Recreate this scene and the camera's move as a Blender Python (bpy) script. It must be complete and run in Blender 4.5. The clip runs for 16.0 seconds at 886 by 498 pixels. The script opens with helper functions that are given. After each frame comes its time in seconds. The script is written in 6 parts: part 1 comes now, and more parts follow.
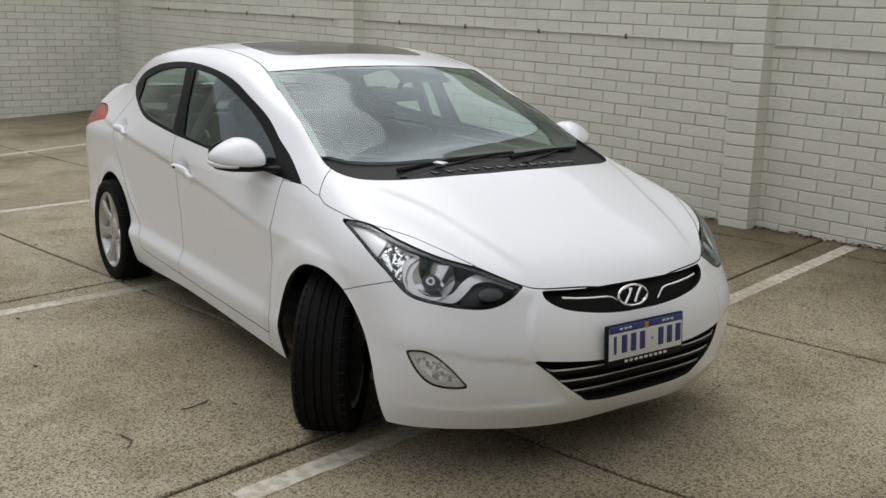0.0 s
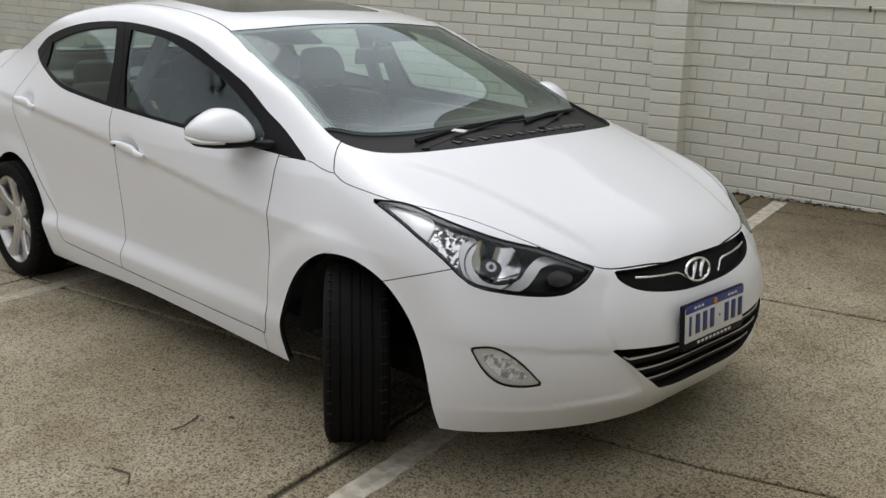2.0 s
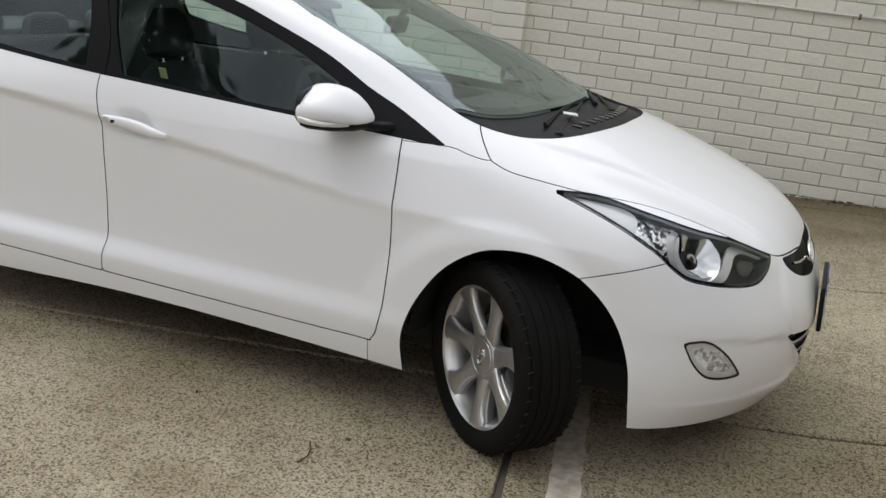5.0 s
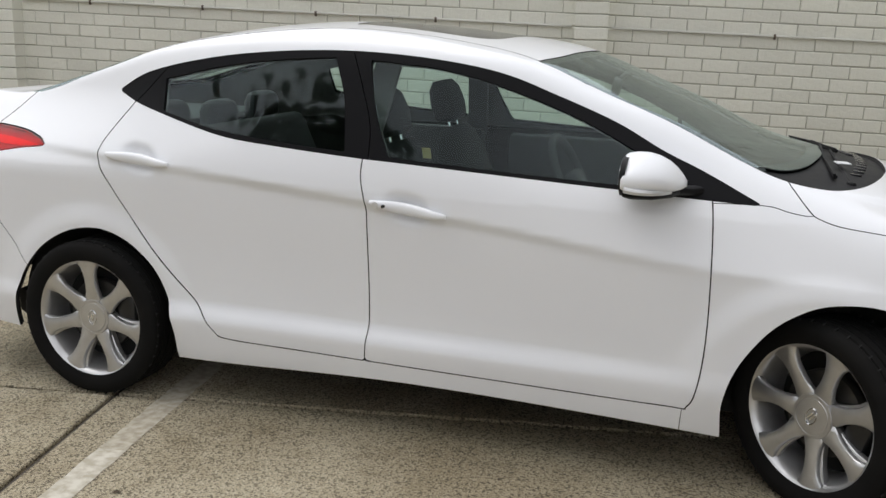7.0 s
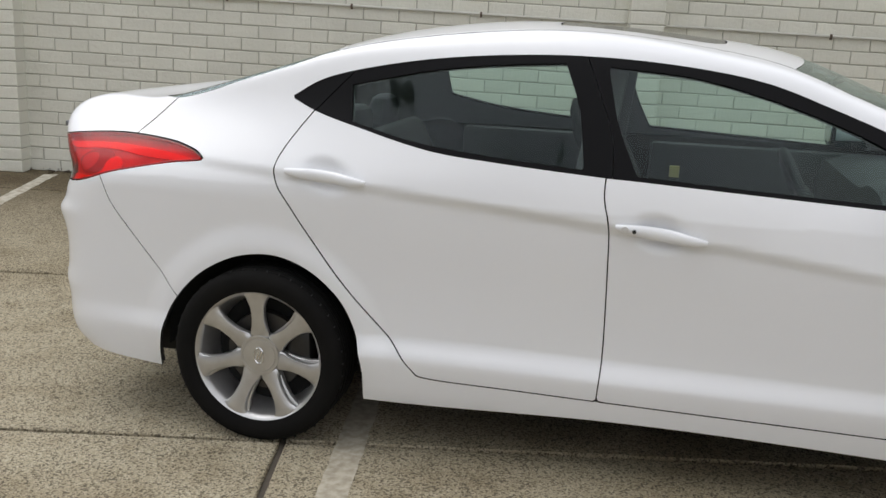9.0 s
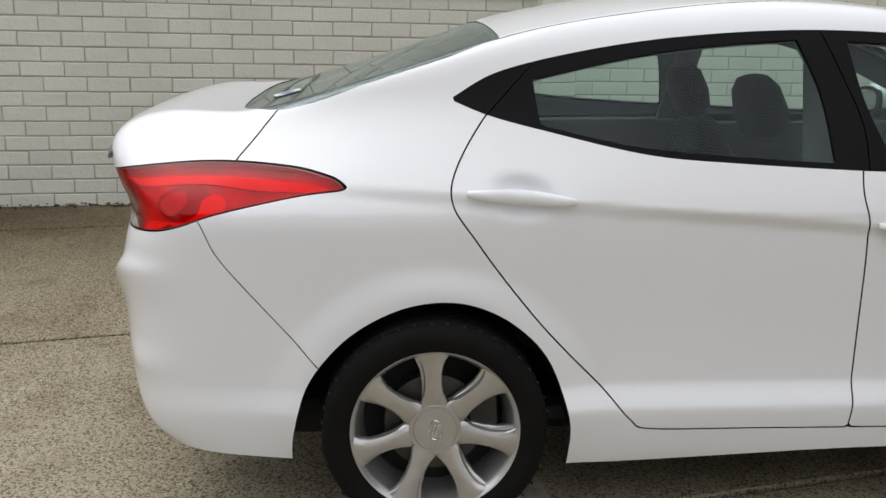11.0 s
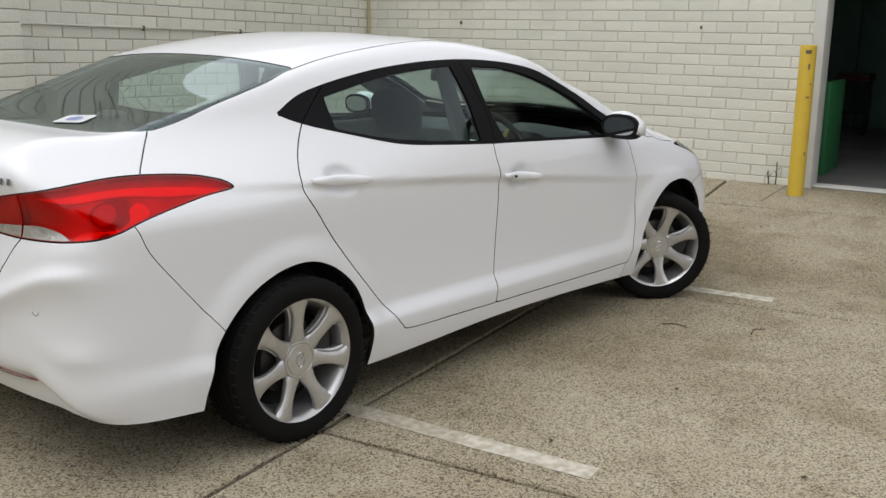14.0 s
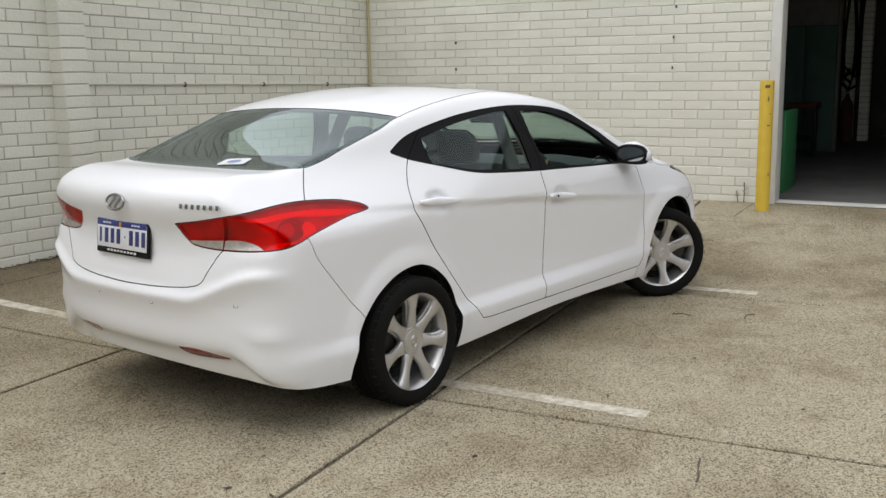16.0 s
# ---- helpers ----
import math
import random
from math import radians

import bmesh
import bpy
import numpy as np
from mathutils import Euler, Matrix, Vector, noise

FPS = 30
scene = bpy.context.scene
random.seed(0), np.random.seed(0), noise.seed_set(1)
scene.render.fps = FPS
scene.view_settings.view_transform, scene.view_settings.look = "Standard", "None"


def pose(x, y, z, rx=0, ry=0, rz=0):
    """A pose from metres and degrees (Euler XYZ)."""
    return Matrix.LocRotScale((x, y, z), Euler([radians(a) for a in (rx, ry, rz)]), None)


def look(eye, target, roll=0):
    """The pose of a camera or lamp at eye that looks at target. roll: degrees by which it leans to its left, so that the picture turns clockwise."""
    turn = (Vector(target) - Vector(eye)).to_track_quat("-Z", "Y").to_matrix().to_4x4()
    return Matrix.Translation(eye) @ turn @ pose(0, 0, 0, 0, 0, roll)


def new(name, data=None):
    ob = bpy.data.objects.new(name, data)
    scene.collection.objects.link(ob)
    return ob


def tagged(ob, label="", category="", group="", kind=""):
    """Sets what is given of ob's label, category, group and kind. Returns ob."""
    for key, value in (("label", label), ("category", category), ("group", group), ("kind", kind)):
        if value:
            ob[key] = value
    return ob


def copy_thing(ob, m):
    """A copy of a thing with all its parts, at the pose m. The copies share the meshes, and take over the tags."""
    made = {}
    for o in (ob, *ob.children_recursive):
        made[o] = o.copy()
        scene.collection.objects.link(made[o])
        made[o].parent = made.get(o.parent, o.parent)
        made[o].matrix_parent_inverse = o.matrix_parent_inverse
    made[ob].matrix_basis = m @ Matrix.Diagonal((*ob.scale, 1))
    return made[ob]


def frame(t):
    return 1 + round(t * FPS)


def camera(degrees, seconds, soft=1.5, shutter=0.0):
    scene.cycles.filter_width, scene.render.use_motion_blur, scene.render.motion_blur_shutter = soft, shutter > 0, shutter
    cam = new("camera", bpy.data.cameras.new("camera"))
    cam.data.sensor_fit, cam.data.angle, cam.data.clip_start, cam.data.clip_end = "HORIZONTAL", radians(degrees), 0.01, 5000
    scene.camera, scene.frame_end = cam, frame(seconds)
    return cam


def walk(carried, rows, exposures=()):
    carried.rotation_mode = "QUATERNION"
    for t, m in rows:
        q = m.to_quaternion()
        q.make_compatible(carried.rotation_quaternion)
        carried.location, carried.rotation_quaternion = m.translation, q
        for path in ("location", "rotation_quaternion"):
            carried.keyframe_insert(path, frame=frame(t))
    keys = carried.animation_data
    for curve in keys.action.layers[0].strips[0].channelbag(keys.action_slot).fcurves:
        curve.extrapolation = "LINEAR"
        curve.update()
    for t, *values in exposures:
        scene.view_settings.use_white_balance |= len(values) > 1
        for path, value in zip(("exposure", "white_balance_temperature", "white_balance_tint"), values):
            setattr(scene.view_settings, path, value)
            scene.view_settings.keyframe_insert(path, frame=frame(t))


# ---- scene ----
cam = camera(49.0, 16.0, soft=1.5)
PATH = [
    (0, (4.609, -2.522, 1.605), (3.014, -1.405, 1.148), 1.4),
    (0.5, (4.416, -2.601, 1.579), (2.912, -1.361, 1.134), 1.5),
    (1, (4.215, -2.727, 1.578), (2.806, -1.387, 1.112), -0.2),
    (1.5, (3.999, -2.777, 1.55), (2.621, -1.422, 1.035), 0.1),
    (2, (3.794, -2.819, 1.542), (2.439, -1.443, 1.022), 1.2),
    (2.5, (3.562, -2.988, 1.524), (2.301, -1.531, 0.991), 1.6),
    (3, (3.33, -3.11, 1.516), (2.121, -1.615, 0.964), 1.1),
    (5.5, (1.951, -3.73, 1.472), (1.362, -1.888, 0.96), 4.7),
    (6, (1.716, -3.859, 1.481), (1.139, -2.003, 1.01), 2.2),
    (6.5, (1.383, -3.85, 1.478), (0.726, -2.017, 1.022), 1.1),
    (7, (1.08, -3.881, 1.454), (0.475, -2.027, 1.01), 1.7),
    (7.5, (0.792, -3.89, 1.458), (0.248, -2.017, 1.015), 1.2),
    (8, (0.508, -3.825, 1.452), (-0.035, -1.958, 0.986), 0.7),
    (8.5, (0.215, -3.8, 1.438), (-0.276, -1.917, 0.977), 1.4),
    (9, (-0.065, -3.801, 1.454), (-0.484, -1.899, 0.998), 2.4),
    (9.5, (-0.381, -3.714, 1.407), (-0.857, -1.827, 0.947), 1.7),
    (12, (-2.19, -3.145, 1.429), (-1.437, -1.359, 0.934), 0.5),
    (12.5, (-2.523, -3.233, 1.432), (-1.506, -1.578, 0.956), 1.4),
    (13, (-2.891, -3.257, 1.433), (-1.636, -1.786, 0.921), 1.5),
    (13.5, (-3.221, -3.331, 1.456), (-1.823, -1.988, 0.965), 1.1),
    (14, (-3.551, -3.443, 1.497), (-2.084, -2.159, 1.053), 0.8),
    (14.5, (-3.873, -3.47, 1.519), (-2.358, -2.237, 1.091), -0.3),
    (15, (-4.188, -3.534, 1.535), (-2.663, -2.309, 1.124), -0.8),
    (15.5, (-4.471, -3.66, 1.572), (-2.942, -2.432, 1.18), -0.5),
    (16, (-4.735, -3.701, 1.573), (-3.195, -2.479, 1.206), -1.0),
]
EXPOSURE = [(0.0, -0.16), (3.0, -0.10), (5.5, 0.07), (7.0, 0.05), (9.5, 0.02), (12.5, -0.04), (14.0, 0.03), (16.0, 0.11)]
walk(cam, [(t, look(eye, target, roll)) for t, eye, target, roll in PATH], EXPOSURE)

# ---------- light: an overcast sky with a soft, high sun ----------
world = bpy.data.worlds.new("overcast_sky")
scene.world = world
world.use_nodes = True
wn = world.node_tree
wn.nodes.clear()
sky = wn.nodes.new("ShaderNodeTexSky")
sky.sky_type, sky.sun_disc = "NISHITA", False
sky.sun_elevation, sky.sun_rotation = radians(63), radians(-79)
sky.dust_density, sky.ozone_density = 3.0, 1.0
grey = wn.nodes.new("ShaderNodeHueSaturation")
grey.inputs["Saturation"].default_value = 0.22
clouds = wn.nodes.new("ShaderNodeTexNoise")
clouds.inputs["Scale"].default_value, clouds.inputs["Detail"].default_value = 2.2, 6
ramp = wn.nodes.new("ShaderNodeMapRange")
ramp.inputs["From Min"].default_value, ramp.inputs["From Max"].default_value = 0.3, 0.7
ramp.inputs["To Min"].default_value, ramp.inputs["To Max"].default_value = 0.6, 1.5
co = wn.nodes.new("ShaderNodeTexCoord")
mul = wn.nodes.new("ShaderNodeVectorMath")
mul.operation = "SCALE"
# a bright overcast sky, a little brighter overhead than at the horizon
sep = wn.nodes.new("ShaderNodeSeparateXYZ")
lift = wn.nodes.new("ShaderNodeMapRange")
lift.inputs["From Min"].default_value, lift.inputs["From Max"].default_value = 0.0, 1.0
lift.inputs["To Min"].default_value, lift.inputs["To Max"].default_value = 1.18, 1.42
both_fac = wn.nodes.new("ShaderNodeMath")
both_fac.operation = "MULTIPLY"
bg = wn.nodes.new("ShaderNodeBackground")
bg.inputs["Strength"].default_value = 0.15
wo = wn.nodes.new("ShaderNodeOutputWorld")
wn.links.new(co.outputs["Generated"], clouds.inputs["Vector"])
wn.links.new(clouds.outputs["Fac"], ramp.inputs["Value"])
wn.links.new(sky.outputs["Color"], grey.inputs["Color"])
veil = wn.nodes.new("ShaderNodeMix")
veil.data_type = "RGBA"
veil.inputs["Factor"].default_value = 0.64
veil.inputs["B"].default_value = (5.88, 5.9, 6.10, 1)
wn.links.new(grey.outputs["Color"], veil.inputs["A"])
wn.links.new(veil.outputs["Result"], mul.inputs[0])
wn.links.new(co.outputs["Generated"], sep.inputs["Vector"])
wn.links.new(sep.outputs["Z"], lift.inputs["Value"])
wn.links.new(lift.outputs["Result"], both_fac.inputs[0])
wn.links.new(ramp.outputs["Result"], both_fac.inputs[1])
wn.links.new(both_fac.outputs[0], mul.inputs["Scale"])
wn.links.new(mul.outputs["Vector"], bg.inputs["Color"])
wn.links.new(bg.outputs["Background"], wo.inputs["Surface"])
sun_data = bpy.data.lights.new("sun", "SUN")
sun_data.energy, sun_data.angle, sun_data.color = 0.45, radians(45), (1.0, 0.985, 0.955)
sun = new("sun", sun_data)
sun.matrix_world = look((-3.0, 0.6, 6.0), (0, 0, 0))


# ---------- materials ----------
def material(name, colour, rough=0.5, metal=0.0, colour2=None, scale=8.0, detail=4.0, bump=0.0, bump_scale=60.0, coat=0.0, contrast=0.5, specular=0.5, per_piece=0.0):
    """A principled material whose colour wanders between two tones, with fine relief."""
    m = bpy.data.materials.new(name)
    m.use_nodes = True
    nt = m.node_tree
    b = nt.nodes["Principled BSDF"]
    b.inputs["Roughness"].default_value, b.inputs["Metallic"].default_value = rough, metal
    b.inputs["Coat Weight"].default_value, b.inputs["Coat Roughness"].default_value = coat, 0.04
    b.inputs["Specular IOR Level"].default_value = specular
    b.inputs["Base Color"].default_value = (*colour, 1)
    tc = nt.nodes.new("ShaderNodeTexCoord")
    out = None
    if colour2:
        n = nt.nodes.new("ShaderNodeTexNoise")
        n.inputs["Scale"].default_value, n.inputs["Detail"].default_value = scale, detail
        nt.links.new(tc.outputs["Object"], n.inputs["Vector"])
        r = nt.nodes.new("ShaderNodeMapRange")
        r.inputs["From Min"].default_value, r.inputs["From Max"].default_value = 0.5 - contrast / 2, 0.5 + contrast / 2
        nt.links.new(n.outputs["Fac"], r.inputs["Value"])
        mx = nt.nodes.new("ShaderNodeMix")
        mx.data_type = "RGBA"
        mx.inputs["A"].default_value, mx.inputs["B"].default_value = (*colour, 1), (*colour2, 1)
        nt.links.new(r.outputs["Result"], mx.inputs["Factor"])
        out = mx.outputs["Result"]
        rr = nt.nodes.new("ShaderNodeMapRange")
        rr.inputs["To Min"].default_value, rr.inputs["To Max"].default_value = rough * 0.88, min(1, rough * 1.12)
        nt.links.new(n.outputs["Fac"], rr.inputs["Value"])
        nt.links.new(rr.outputs["Result"], b.inputs["Roughness"])
    if per_piece:
        oi = nt.nodes.new("ShaderNodeObjectInfo")
        ge = nt.nodes.new("ShaderNodeNewGeometry")
        ad = nt.nodes.new("ShaderNodeMath")
        ad.operation = "ADD"
        nt.links.new(oi.outputs["Random"], ad.inputs[0])
        nt.links.new(ge.outputs["Random Per Island"], ad.inputs[1])
        fr = nt.nodes.new("ShaderNodeMath")
        fr.operation = "FRACT"
        nt.links.new(ad.outputs[0], fr.inputs[0])
        pr = nt.nodes.new("ShaderNodeMapRange")
        pr.inputs["To Min"].default_value, pr.inputs["To Max"].default_value = 1 - per_piece, 1 + per_piece * 0.5
        nt.links.new(fr.outputs[0], pr.inputs["Value"])
        hs = nt.nodes.new("ShaderNodeHueSaturation")
        nt.links.new(pr.outputs["Result"], hs.inputs["Value"])
        if out:
            nt.links.new(out, hs.inputs["Color"])
        else:
            hs.inputs["Color"].default_value = (*colour, 1)
        out = hs.outputs["Color"]
    if out:
        nt.links.new(out, b.inputs["Base Color"])
    if bump:
        n2 = nt.nodes.new("ShaderNodeTexNoise")
        n2.inputs["Scale"].default_value, n2.inputs["Detail"].default_value = bump_scale, 5
        nt.links.new(tc.outputs["Object"], n2.inputs["Vector"])
        bp = nt.nodes.new("ShaderNodeBump")
        bp.inputs["Strength"].default_value, bp.inputs["Distance"].default_value = bump, 0.01
        nt.links.new(n2.outputs["Fac"], bp.inputs["Height"])
        nt.links.new(bp.outputs["Normal"], b.inputs["Normal"])
    return m


def glass_material(name, tint, ior=1.5):
    """Window glass: a clear sheet that mirrors more at a slant, and lets tinted light through."""
    m = bpy.data.materials.new(name)
    m.use_nodes = True
    nt = m.node_tree
    nt.nodes.clear()
    o = nt.nodes.new("ShaderNodeOutputMaterial")
    tr = nt.nodes.new("ShaderNodeBsdfTransparent")
    tr.inputs["Color"].default_value = (*tint, 1)
    gl = nt.nodes.new("ShaderNodeBsdfGlossy")
    gl.inputs["Roughness"].default_value = 0.02
    gl.inputs["Color"].default_value = (0.88, 0.98, 1.0, 1)
    # both faces of the sheet reflect, alike from within and from without
    f0 = 2 * ((ior - 1) / (ior + 1)) ** 2
    lw = nt.nodes.new("ShaderNodeLayerWeight")
    lw.inputs["Blend"].default_value = 0.5
    power = nt.nodes.new("ShaderNodeMath")
    power.operation = "POWER"
    power.inputs[1].default_value = 4.2
    two = nt.nodes.new("ShaderNodeMapRange")
    two.inputs["To Min"].default_value, two.inputs["To Max"].default_value = f0, 1.0
    nt.links.new(lw.outputs["Facing"], power.inputs[0])
    nt.links.new(power.outputs[0], two.inputs["Value"])
    mx = nt.nodes.new("ShaderNodeMixShader")
    nt.links.new(two.outputs[0], mx.inputs["Fac"])
    nt.links.new(tr.outputs["BSDF"], mx.inputs[1])
    nt.links.new(gl.outputs["BSDF"], mx.inputs[2])
    nt.links.new(mx.outputs["Shader"], o.inputs["Surface"])
    return m


def concrete_material(name, base, dark, light, stain):
    """Exposed aggregate: pebbles of several greys in cement, worn and stained in patches."""
    m = bpy.data.materials.new(name)
    m.use_nodes = True
    nt = m.node_tree
    b = nt.nodes["Principled BSDF"]
    b.inputs["Roughness"].default_value, b.inputs["Specular IOR Level"].default_value = 0.86, 0.3
    tc = nt.nodes.new("ShaderNodeTexCoord")

    def noise_at(scale, detail=4):
        n = nt.nodes.new("ShaderNodeTexNoise")
        n.inputs["Scale"].default_value, n.inputs["Detail"].default_value = scale, detail
        nt.links.new(tc.outputs["Object"], n.inputs["Vector"])
        return n.outputs["Fac"]

    def rng(v, a, c, lo, hi):
        r = nt.nodes.new("ShaderNodeMapRange")
        for k, q in (("From Min", a), ("From Max", c), ("To Min", lo), ("To Max", hi)):
            r.inputs[k].default_value = q
        nt.links.new(v, r.inputs["Value"])
        return r.outputs["Result"]

    def mix(f, a, c, mode="MIX"):
        x = nt.nodes.new("ShaderNodeMix")
        x.data_type, x.blend_type = "RGBA", mode
        nt.links.new(f, x.inputs["Factor"])
        for k, q in (("A", a), ("B", c)):
            if isinstance(q, tuple):
                x.inputs[k].default_value = (*q, 1)
            else:
                nt.links.new(q, x.inputs[k])
        return x.outputs["Result"]

    vo = nt.nodes.new("ShaderNodeTexVoronoi")
    vo.inputs["Scale"].default_value = 150
    nt.links.new(tc.outputs["Object"], vo.inputs["Vector"])
    sep = nt.nodes.new("ShaderNodeSeparateColor")
    nt.links.new(vo.outputs["Color"], sep.inputs["Color"])
    worn = noise_at(1.1, 6)
    pebble = mix(rng(sep.outputs["Red"], 0.74, 0.80, 0, 1), mix(rng(sep.outputs["Green"], 0.45, 0.75, 0, 1), base, light), dark)
    fine = mix(rng(noise_at(230, 4), 0.53, 0.66, 0, 0.85), pebble, tuple(c * 0.6 for c in dark))
    col = mix(rng(worn, 0.3, 0.62, 0.75, 1.0), base, fine)
    # coarser dark and pale grains
    col = mix(rng(noise_at(95, 6), 0.60, 0.66, 0, 0.8), col, tuple(c * 0.5 for c in dark))
    col = mix(rng(noise_at(60, 5), 0.42, 0.32, 0, 0.3), col, light)
    col = mix(rng(noise_at(0.55, 5), 0.47, 0.66, 0, 0.75), col, stain, "MULTIPLY")
    col = mix(rng(noise_at(6, 6), 0.55, 0.75, 0, 0.5), col, stain, "MULTIPLY")
    col = mix(rng(noise_at(1.7, 8), 0.52, 0.66, 0, 0.6), col, stain, "MULTIPLY")
    # darker towards the long wall, over a wide ragged gradient
    sp = nt.nodes.new("ShaderNodeSeparateXYZ")
    nt.links.new(tc.outputs["Object"], sp.inputs["Vector"])

    def calc(op, p, q):
        k = nt.nodes.new("ShaderNodeMath")
        k.operation = op
        for s, val in ((0, p), (1, q)):
            if isinstance(val, (int, float)):
                k.inputs[s].default_value = val
            else:
                nt.links.new(val, k.inputs[s])
        return k.outputs[0]

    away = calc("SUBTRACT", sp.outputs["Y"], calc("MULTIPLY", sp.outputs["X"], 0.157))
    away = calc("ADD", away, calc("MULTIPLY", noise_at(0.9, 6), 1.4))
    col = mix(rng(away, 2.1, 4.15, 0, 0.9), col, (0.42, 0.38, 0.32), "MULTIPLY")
    nt.links.new(col, b.inputs["Base Color"])
    bp = nt.nodes.new("ShaderNodeBump")
    bp.inputs["Strength"].default_value, bp.inputs["Distance"].default_value = 0.5, 0.004
    nt.links.new(vo.outputs["Distance"], bp.inputs["Height"])
    nt.links.new(bp.outputs["Normal"], b.inputs["Normal"])
    return m


M = {}
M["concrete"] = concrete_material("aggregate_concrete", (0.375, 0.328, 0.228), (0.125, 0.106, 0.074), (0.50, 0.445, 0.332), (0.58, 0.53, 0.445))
M["joint"] = material("joint_dirt", (0.06, 0.052, 0.04), 0.95, colour2=(0.12, 0.10, 0.08), scale=9)
M["line"] = material("worn_line_paint", (0.58, 0.55, 0.47), 0.8, colour2=(0.40, 0.36, 0.28), scale=22, detail=9, contrast=0.22)
M["faded_line"] = material("faded_line_paint", (0.47, 0.43, 0.345), 0.85, colour2=(0.33, 0.292, 0.22), scale=30, detail=9, contrast=0.25)
M["brick"] = material("painted_brick", (0.73, 0.725, 0.645), 0.6, colour2=(0.64, 0.635, 0.56), scale=2.2, detail=8, bump=0.5, bump_scale=38, per_piece=0.06)
M["mortar"] = material("painted_mortar", (0.50, 0.49, 0.435), 0.75, colour2=(0.33, 0.32, 0.27), scale=7, detail=6, bump=0.3, bump_scale=120)
# a paler mortar for the wall beside the doorway
M["pale_mortar"] = material("pale_painted_mortar", (0.62, 0.61, 0.535), 0.7, colour2=(0.50, 0.49, 0.42), scale=7, detail=6, bump=0.3, bump_scale=120)
M["paint"] = material("white_car_paint", (0.80, 0.812, 0.84), 0.32, coat=0.7, specular=0.45)
M["black"] = material("black_plastic", (0.008, 0.008, 0.009), 0.5, colour2=(0.013, 0.013, 0.014), scale=30, specular=0.13)
M["gloss_black"] = material("gloss_black", (0.008, 0.008, 0.009), 0.12)
M["pillar"] = material("satin_black_trim", (0.007, 0.007, 0.008), 0.5, specular=0.09)
M["well"] = material("well_felt_and_gap_shade", (0.010, 0.010, 0.010), 0.95)
M["rubber"] = material("tyre_rubber", (0.006, 0.006, 0.006), 0.8, colour2=(0.010, 0.0095, 0.009), scale=12, bump=0.1, bump_scale=150, specular=0.10)
M["alloy"] = material("silver_alloy", (0.58, 0.58, 0.58), 0.3, metal=0.8, colour2=(0.49, 0.485, 0.48), scale=20)
M["chrome"] = material("chrome", (0.80, 0.80, 0.81), 0.10, metal=1.0)
# mirror colour lowered to hold a dark reflection in the glass
M["mirror"] = material("dark_reflection_mirror", (0.42, 0.43, 0.44), 0.04, metal=1.0)
M["cabin"] = material("cabin_fabric", (0.026, 0.027, 0.029), 0.85, colour2=(0.036, 0.037, 0.04), scale=60, bump=0.15, bump_scale=200)
M["liner"] = material("headliner", (0.13, 0.13, 0.13), 0.9, colour2=(0.11, 0.11, 0.11), scale=40)
M["dash"] = material("dash_plastic", (0.03, 0.031, 0.033), 0.6, colour2=(0.04, 0.041, 0.043), scale=50, bump=0.1, bump_scale=250)
M["glass"] = glass_material("window_glass", (0.76, 0.885, 0.85), 1.29)
M["screen_glass"] = glass_material("screen_glass", (0.74, 0.87, 0.83), 1.50)
M["lamp_glass"] = glass_material("lamp_lens", (0.95, 0.96, 0.96), 1.22)


# ---------- building helpers ----------
def mesh_object(name, verts, faces, mat, parent=None, label="", normals=None, smooth=True):
    me = bpy.data.meshes.new(name)
    me.from_pydata([tuple(v) for v in verts], [], [tuple(int(i) for i in f) for f in faces])
    if mat:
        me.materials.append(mat)
    if smooth:
        me.shade_smooth()
        if normals is not None:
            me.validate()
            me.normals_split_custom_set_from_vertices([tuple(n) for n in normals])
    ob = new(name, me)
    ob.parent = parent
    if label:
        ob["label"] = label
    return ob


def part(name, bm, mat, parent=None, label="", smooth=35):
    """Links a bmesh as one mesh object under a thing or a part."""
    me = bpy.data.meshes.new(name)
    bmesh.ops.recalc_face_normals(bm, faces=bm.faces[:])
    bm.to_mesh(me)
    bm.free()
    me.materials.append(mat)
    if smooth:
        me.shade_smooth()
        me.set_sharp_from_angle(angle=radians(smooth))
    ob = new(name, me)
    ob.parent = parent
    if label:
        ob["label"] = label
    return ob


def empty(name, at=(0, 0, 0)):
    ob = new(name)
    ob.location = at
    return ob


def add_box(bm, size, at=(0, 0, 0), turn=None, bevel=0.0, segments=2):
    r = bmesh.ops.create_cube(bm, size=1.0)
    vs = r["verts"]
    m = Matrix.Translation(at) @ (turn.to_4x4() if turn else Matrix.Identity(4)) @ Matrix.Diagonal((*size, 1))
    bmesh.ops.transform(bm, matrix=m, verts=vs)
    if bevel:
        es = list({e for v in vs for e in v.link_edges})
        bmesh.ops.bevel(bm, geom=es, offset=bevel, segments=segments, profile=0.5, affect="EDGES")


def box(size, at=(0, 0, 0), turn=None, bevel=0.0, segments=2):
    bm = bmesh.new()
    add_box(bm, size, at, turn, bevel, segments)
    return bm


def add_lathe(bm, rows, steps=48, axis="y"):
    """Turns (radius, along) rows round an axis."""
    rings = []
    for r, a in rows:
        ring = []
        for k in range(steps):
            t = 2 * math.pi * k / steps
            c, s = r * math.cos(t), r * math.sin(t)
            p = {"y": (c, a, s), "z": (c, s, a), "x": (a, c, s)}[axis]
            ring.append(bm.verts.new(p))
        rings.append(ring)
    for p, q in zip(rings, rings[1:]):
        for k in range(steps):
            bm.faces.new((p[k], p[(k + 1) % steps], q[(k + 1) % steps], q[k]))
    return rings


